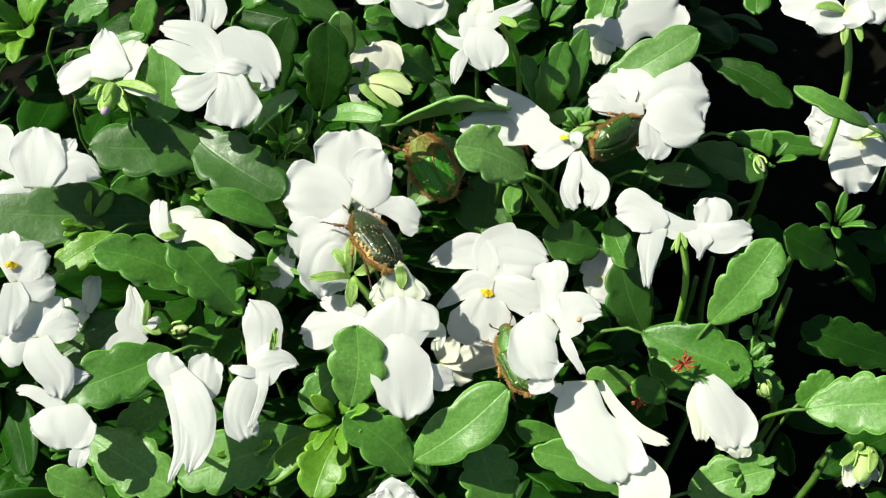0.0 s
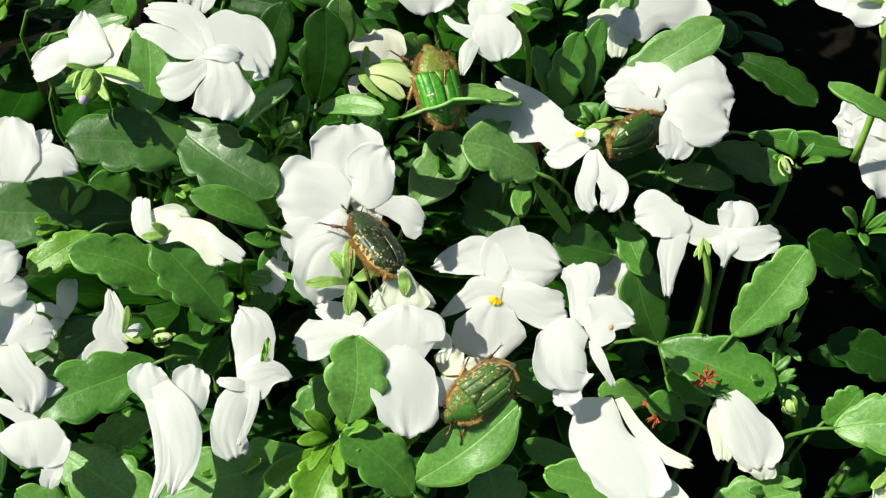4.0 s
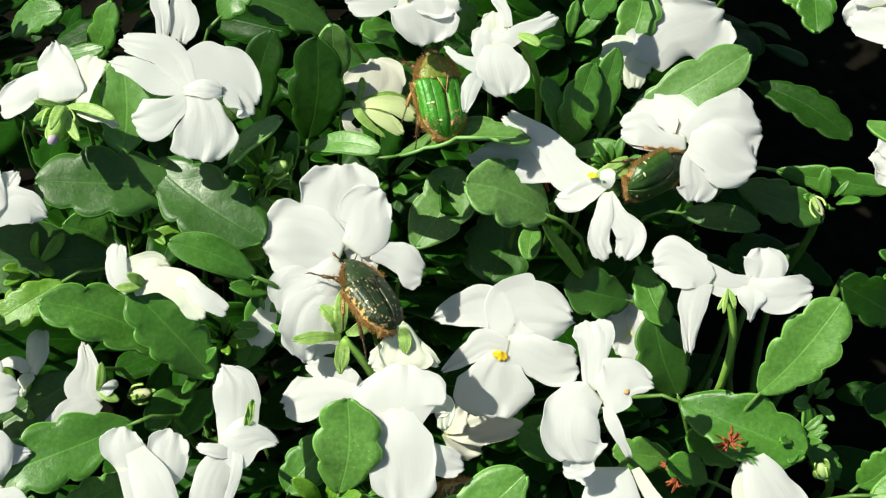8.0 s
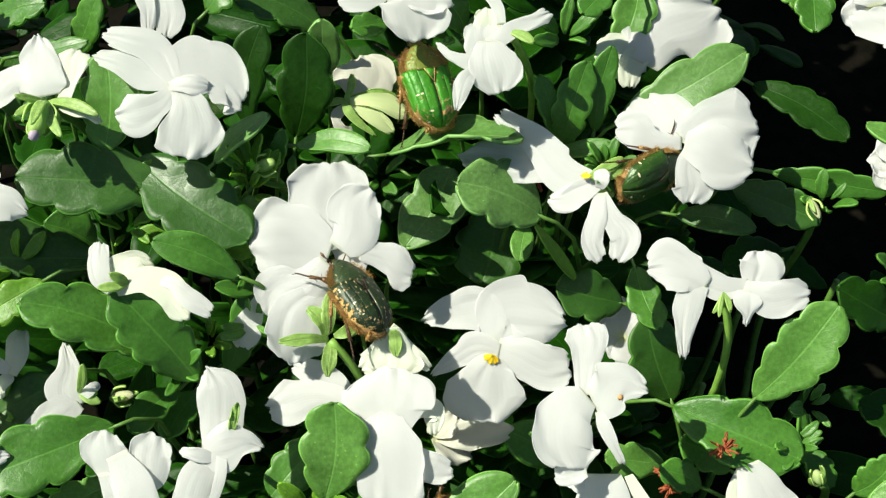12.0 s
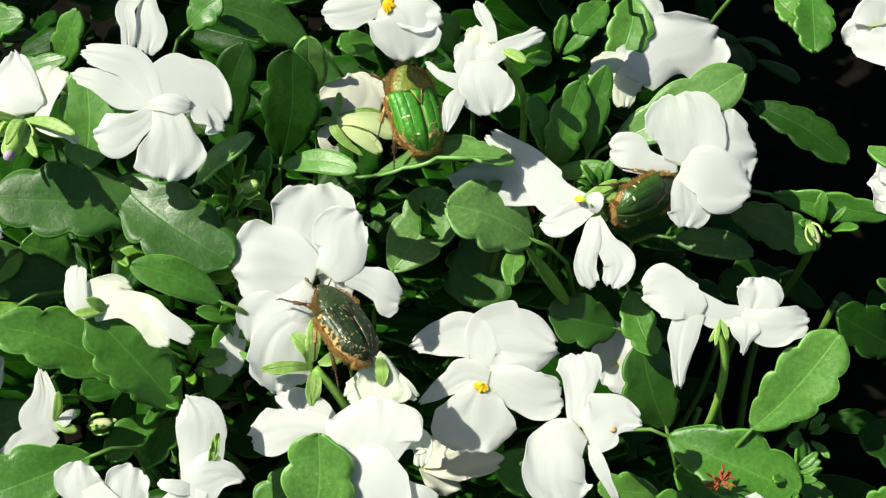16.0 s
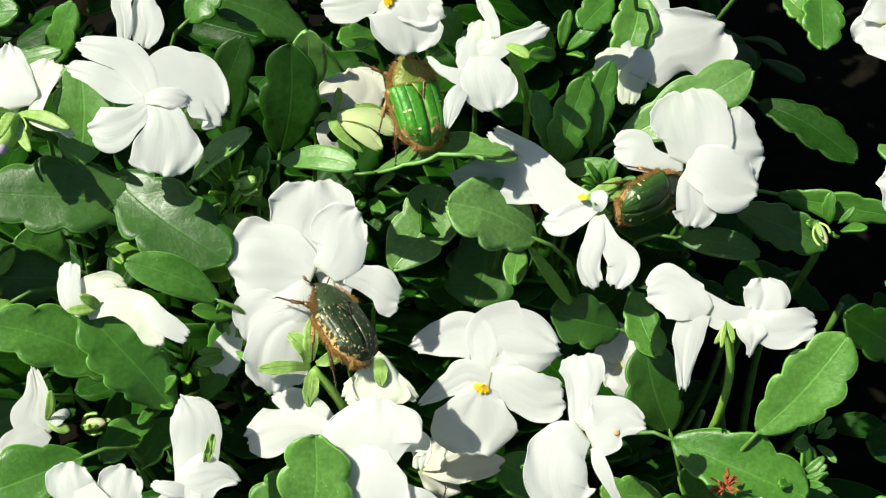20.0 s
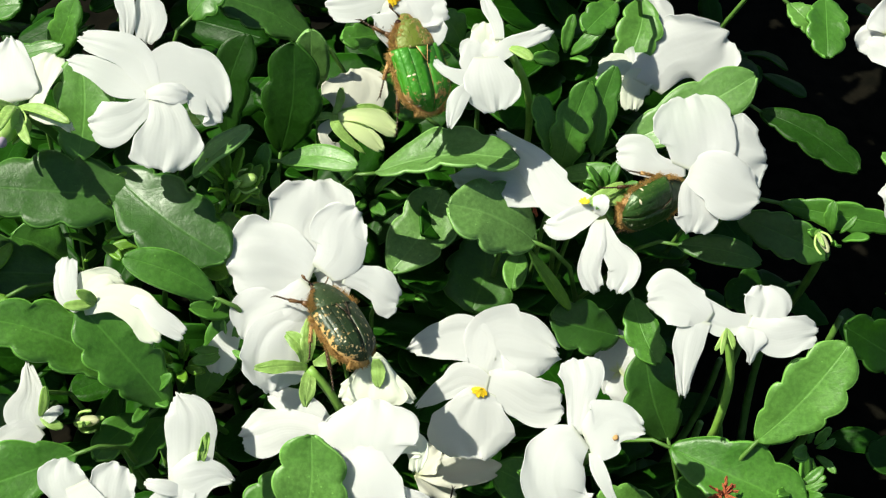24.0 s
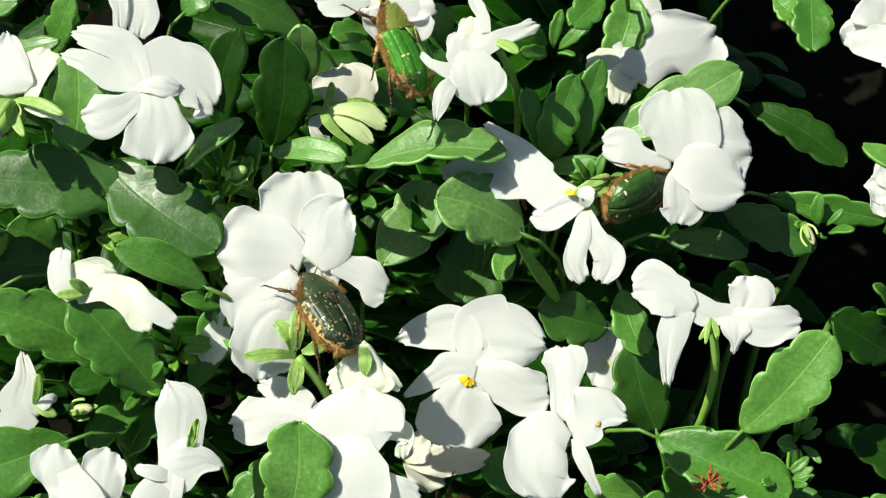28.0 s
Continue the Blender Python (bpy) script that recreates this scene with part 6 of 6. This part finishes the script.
flower("greenish half-closed pansy bud", (0.0761, -0.0317, 0.0856), (0, -0.14, 0.99), [
    (0.0011, -0.0049, -0.0028, 0.0046, 0, 0.25, 0, 0.00040),
    (-0.0016, -0.0052, -0.003, 0.0040, 0, 0.25, 0, 0.00040),
    (0.0036, -0.0036, -0.003, 0.0040, 0, 0.2, 0, 0.00040)], (0.0958, -0.0074, 0.0381),
    sepals=[(-0.0037, -0.0029, 0.0002, 0.0016), (0.0002, 0.0002, 0.0028, 0.0016), (0.0022, -0.001, 0.0018, 0.0016)], mat=CREAM)
flower("white pansy far back at the edge of the bed", (0.0716, 0.0408, 0.1334), (0, -0.48, 0.88), [
    (-0.0049, -0.0011, -0.0009, 0.0065, 0, 0, 0, 0.00060),
    (-0.0009, -0.004, -0.0021, 0.0065, 0, 0, 0, 0.00060),
    (0.0047, 0.0004, 0.0003, 0.0075, 0, 0, 0, 0.00050),
    (-0.0009, 0.0039, 0.0033, 0.0075, 0, 0, 0, 0.00050)], (0.0886, 0.074, 0.1064))
flower("white pansy bloom at the edge behind leaves", (0.0758, 0.0229, 0.1157), (0, -0.48, 0.88), [
    (-0.0038, 0.0007, 0.0006, 0.0057, 0, 0, 0, 0.00050),
    (-0.0014, -0.0033, -0.0027, 0.0057, 0, 0, 0, 0.00050),
    (-0.0005, 0.004, 0.0033, 0.0057, 0, 0, 0, 0.00050)], (0.0927, 0.05, 0.0863))

# buds and withered blooms
bud("nodding green bud with a lilac tip", (-0.0582, 0.0183, 0.1314), (-0.0585, 0.0122, 0.1311), 0.0032, 5, SEPAL, LILAC)
bud("closed pale bud among small leaves", (0.0787, -0.0303, 0.0841), (0.0759, -0.0366, 0.0841), 0.0039, 5, CREAM)
bud("slim green bud on a shoot", (-0.0273, 0.0155, 0.1212), (-0.0246, 0.0139, 0.1239), 0.0023, 4, SEPAL)
bud("pale faded bud between leaves", (0.062, 0.0182, 0.1117), (0.0628, 0.0147, 0.1114), 0.0013, 4, FADED_SHADED)
bud("small closed bud below a petal", (0.0618, -0.0205, 0.0871), (0.0607, -0.0195, 0.0893), 0.0018, 4, CREAM)
bud("slim green bud near a pale stalk", (-0.0506, -0.0104, 0.0956), (-0.0469, -0.0112, 0.0976), 0.0018, 4, FADED_SHADED)
withered("shrivelled rust-red bloom on a green leaf", (0.0447, -0.0193, 0.096), 0.0026, 9)
withered("dark red withered bloom low down", (0.038, -0.0176, 0.0844), 0.0030, 7)
withered("rust-brown withered bloom behind a petal", (0.0177, 0.0245, 0.1092), 0.0026, 6)
withered("brown shred of an old bloom", (0.0382, -0.0201, 0.0848), 0.0022, 6)
v, f = blob((0.0041, 0.002, 0.0019), (0.00042, 0.0005, 0.00022), 0.2, 9, 6, 10)
part("blemish", v, f, BELLY, bloom_j, "brown spot on a petal")

# beetles
beetle_a = beetle("dark green beetle with tan specks, head in a white pansy", SHELL_DARK, PRON_DARK, 0.96)
beetle_b = beetle("bright green beetle with ginger fringe climbing towards a pansy", SHELL_BRIGHT, PRON_BRIGHT, 1.02)
beetle_c = beetle("green and ginger beetle crawling among white petals", SHELL_HAIRY, PRON_GREEN, 0.92)
beetle_d = beetle("dark olive beetle resting on a white pansy", SHELL_MID, PRON_DARK, 0.90)


def motions():
    put_beetle(beetle_a, [
        (0, (-0.01232, -0.00482, 0.11209), (-0.524, 0.838, 0.152), (0.52, -0.02, 0.85)),
        (28, (-0.01232, -0.00482, 0.11209), (-0.524, 0.838, 0.152), (0.52, -0.02, 0.85))])
    put_beetle(beetle_b, [
        (0, (-0.00155, 0.02214, 0.10666), (-0.487, 0.546, 0.682), (0.137, -0.723, 0.677)),
        (0.5, (-0.00268, 0.02190, 0.11174), (-0.452, 0.505, 0.735), (0.087, -0.795, 0.600)),
        (1, (-0.00260, 0.02163, 0.11807), (-0.322, 0.532, 0.783), (0.069, -0.812, 0.580)),
        (1.5, (-0.00179, 0.02179, 0.12200), (-0.164, 0.664, 0.729), (0.015, -0.737, 0.675)),
        (2, (-0.00107, 0.02077, 0.12245), (-0.430, 0.692, 0.580), (0.428, -0.654, 0.756)),
        (3, (-0.00165, 0.02409, 0.12143), (-0.427, 0.763, 0.485), (0.342, -0.579, 0.807)),
        (3.5, (-0.00158, 0.02424, 0.12154), (-0.279, 0.807, 0.521), (0.378, -0.561, 0.824)),
        (5.5, (-0.00180, 0.02672, 0.12362), (-0.211, 0.825, 0.525), (0.405, -0.546, 0.836)),
        (8, (-0.00167, 0.02812, 0.12477), (-0.185, 0.830, 0.526), (0.419, -0.542, 0.840)),
        (11, (-0.00277, 0.02889, 0.12545), (-0.270, 0.818, 0.508), (0.389, -0.543, 0.837)),
        (12.5, (-0.00171, 0.02874, 0.12532), (-0.302, 0.810, 0.502), (0.390, -0.544, 0.836)),
        (14.5, (-0.00223, 0.02847, 0.12507), (-0.300, 0.812, 0.501), (0.400, -0.540, 0.839)),
        (17, (-0.00251, 0.02862, 0.12521), (-0.265, 0.816, 0.514), (0.409, -0.544, 0.837)),
        (20, (-0.00233, 0.02800, 0.12599), (-0.284, 0.811, 0.511), (0.403, -0.546, 0.836)),
        (21.5, (-0.00352, 0.02803, 0.13123), (-0.167, 0.755, 0.634), (0.460, -0.643, 0.766)),
        (23.5, (-0.00257, 0.02833, 0.13281), (-0.290, 0.733, 0.615), (0.429, -0.650, 0.760)),
        (25, (-0.00313, 0.02914, 0.13352), (-0.320, 0.726, 0.609), (0.650, -0.420, 0.660)),
        (26.5, (-0.00355, 0.02879, 0.13339), (-0.483, 0.671, 0.563), (0.740, -0.320, 0.600)),
        (28, (-0.00364, 0.02954, 0.13399), (-0.402, 0.702, 0.589), (0.700, -0.340, 0.620))])
    put_beetle(beetle_c, [
        (0, (0.01508, -0.01917, 0.09709), (-0.388, 0.889, 0.243), (-0.177, -0.331, 0.927)),
        (0.5, (0.01487, -0.01934, 0.09698), (-0.347, 0.907, 0.238), (-0.173, -0.311, 0.934)),
        (1, (0.01450, -0.01911, 0.09569), (-0.684, 0.702, 0.200), (-0.189, -0.436, 0.880)),
        (1.5, (0.01356, -0.01889, 0.09314), (-0.910, 0.177, 0.374), (0.195, -0.614, 0.765)),
        (2, (0.01318, -0.01867, 0.09333), (-0.987, -0.061, 0.148), (0.157, -0.545, 0.824)),
        (2.5, (0.01017, -0.01933, 0.09537), (-0.931, -0.346, -0.116), (0.086, -0.516, 0.852)),
        (3, (0.01144, -0.02259, 0.09694), (-0.304, -0.919, 0.250), (0.226, 0.185, 0.956)),
        (3.5, (0.00797, -0.02550, 0.09948), (-0.538, -0.791, -0.292), (0.060, -0.381, 0.923)),
        (5.5, (0.00199, -0.02036, 0.10000), (-0.937, 0.037, 0.348), (0.150, -0.856, 0.495)),
        (5.65, (0.00054, -0.02232, 0.09874), (-0.660, -0.649, 0.379), (0.662, -0.263, 0.702)),
        (5.8, (0.00257, -0.02341, 0.09650), (-0.274, -0.915, 0.295), (0.600, 0.100, 0.800)),
        (6.2, (0.00226, -0.02457, 0.09550), (-0.479, -0.871, -0.114), (0.580, -0.300, 0.760)),
        (6.6, (0.00243, -0.02527, 0.09574), (-0.386, -0.806, -0.448), (0.450, -0.550, 0.700)),
        (7, (0.00301, -0.02517, 0.09581), (-0.236, -0.633, -0.737), (0.300, -0.750, 0.580)),
        (8, (0.00350, -0.02508, 0.09080), (-0.151, -0.031, -0.988), (-0.296, -0.952, 0.075)),
        (9, (0.00327, -0.02403, 0.07776), (-0.312, -0.250, -0.917), (-0.338, -0.873, 0.353)),
        (28, (0.00938, -0.01942, 0.08172), (-0.282, -0.225, -0.933), (-0.330, -0.890, 0.314))])
    put_beetle(beetle_d, [
        (0, (0.0328, 0.0176, 0.1194), (0.813, 0.579, -0.059), (0.569, -0.77, 0.289)),
        (28, (0.0328, 0.0176, 0.1194), (0.813, 0.579, -0.059), (0.569, -0.77, 0.289))])
    # the bloom that the crawling beetle leaned on springs back when it leaves
    home = bloom_j.location.copy()
    walk(bloom_j, [(t, pose(home.x + a, home.y + b, home.z + b * 0.8, 0, turn, 0)) for t, a, b, turn in (
        (0.0, -0.0020, -0.0006, -3), (1.0, -0.0020, -0.0008, -3), (1.5, -0.0010, -0.0010, -2), (2.1, -0.0014, -0.0008, -2), (2.5, 0.0, 0.0, 0),
        (3.5, 0.0, 0.0, 0), (28.0, 0.0, 0.0, 0))])

    # the nodding bloom hangs turned aside under the beetle's weight, and turns back when it has gone
    hang = bloom_g.location.copy()
    walk(bloom_g, [(t, pose(hang.x, hang.y, hang.z) @ Matrix.Rotation(radians(a), 4, Vector((0.1, 0.72, 0.69)).normalized())) for t, a in (
        (0.0, 12), (3.5, 12), (5.5, 12), (6.6, 11), (7.2, 9), (7.7, 5), (8.4, 2), (9.2, 0), (28.0, 0))])

    # the leaf that the climbing beetle stands on is pressed down, and rises when it has left
    foot = STEP[0] - step_leaf.parent.location
    along = STEP[1] - STEP[0]
    walk(step_leaf, [(t, Matrix.Translation(foot) @ Matrix.Rotation(radians(a), 4, along) @ Matrix.Translation(-foot)) for t, a in (
        (0.0, -45), (2.0, -45), (3.0, -32), (5.5, -18), (20.2, -18), (21.4, -12), (23.5, 0), (28.0, 0))])

    # an upper petal, bent back and aside, springs upright
    upper = PETALS[bloom_n.name][2]
    face, rise = Vector((0, -0.643, 0.766)), Vector((0, 0.766, 0.643))
    bent = Matrix.Rotation(radians(26), 4, face) @ Matrix.Rotation(radians(-24), 4, rise.cross(face))
    walk(upper, [(0.0, bent), (15.0, bent), (15.4, bent), (15.7, pose(0, 0, 0)), (16.5, pose(0, 0, 0)), (28.0, pose(0, 0, 0))])
    # legs swing while the beetles crawl
    crawl(beetle_b, ((0.0, 3.4), (11.0, 14.4), (20.2, 24.0), (26.6, 27.9)))
    crawl(beetle_c, ((0.0, 8.8),))


motions()
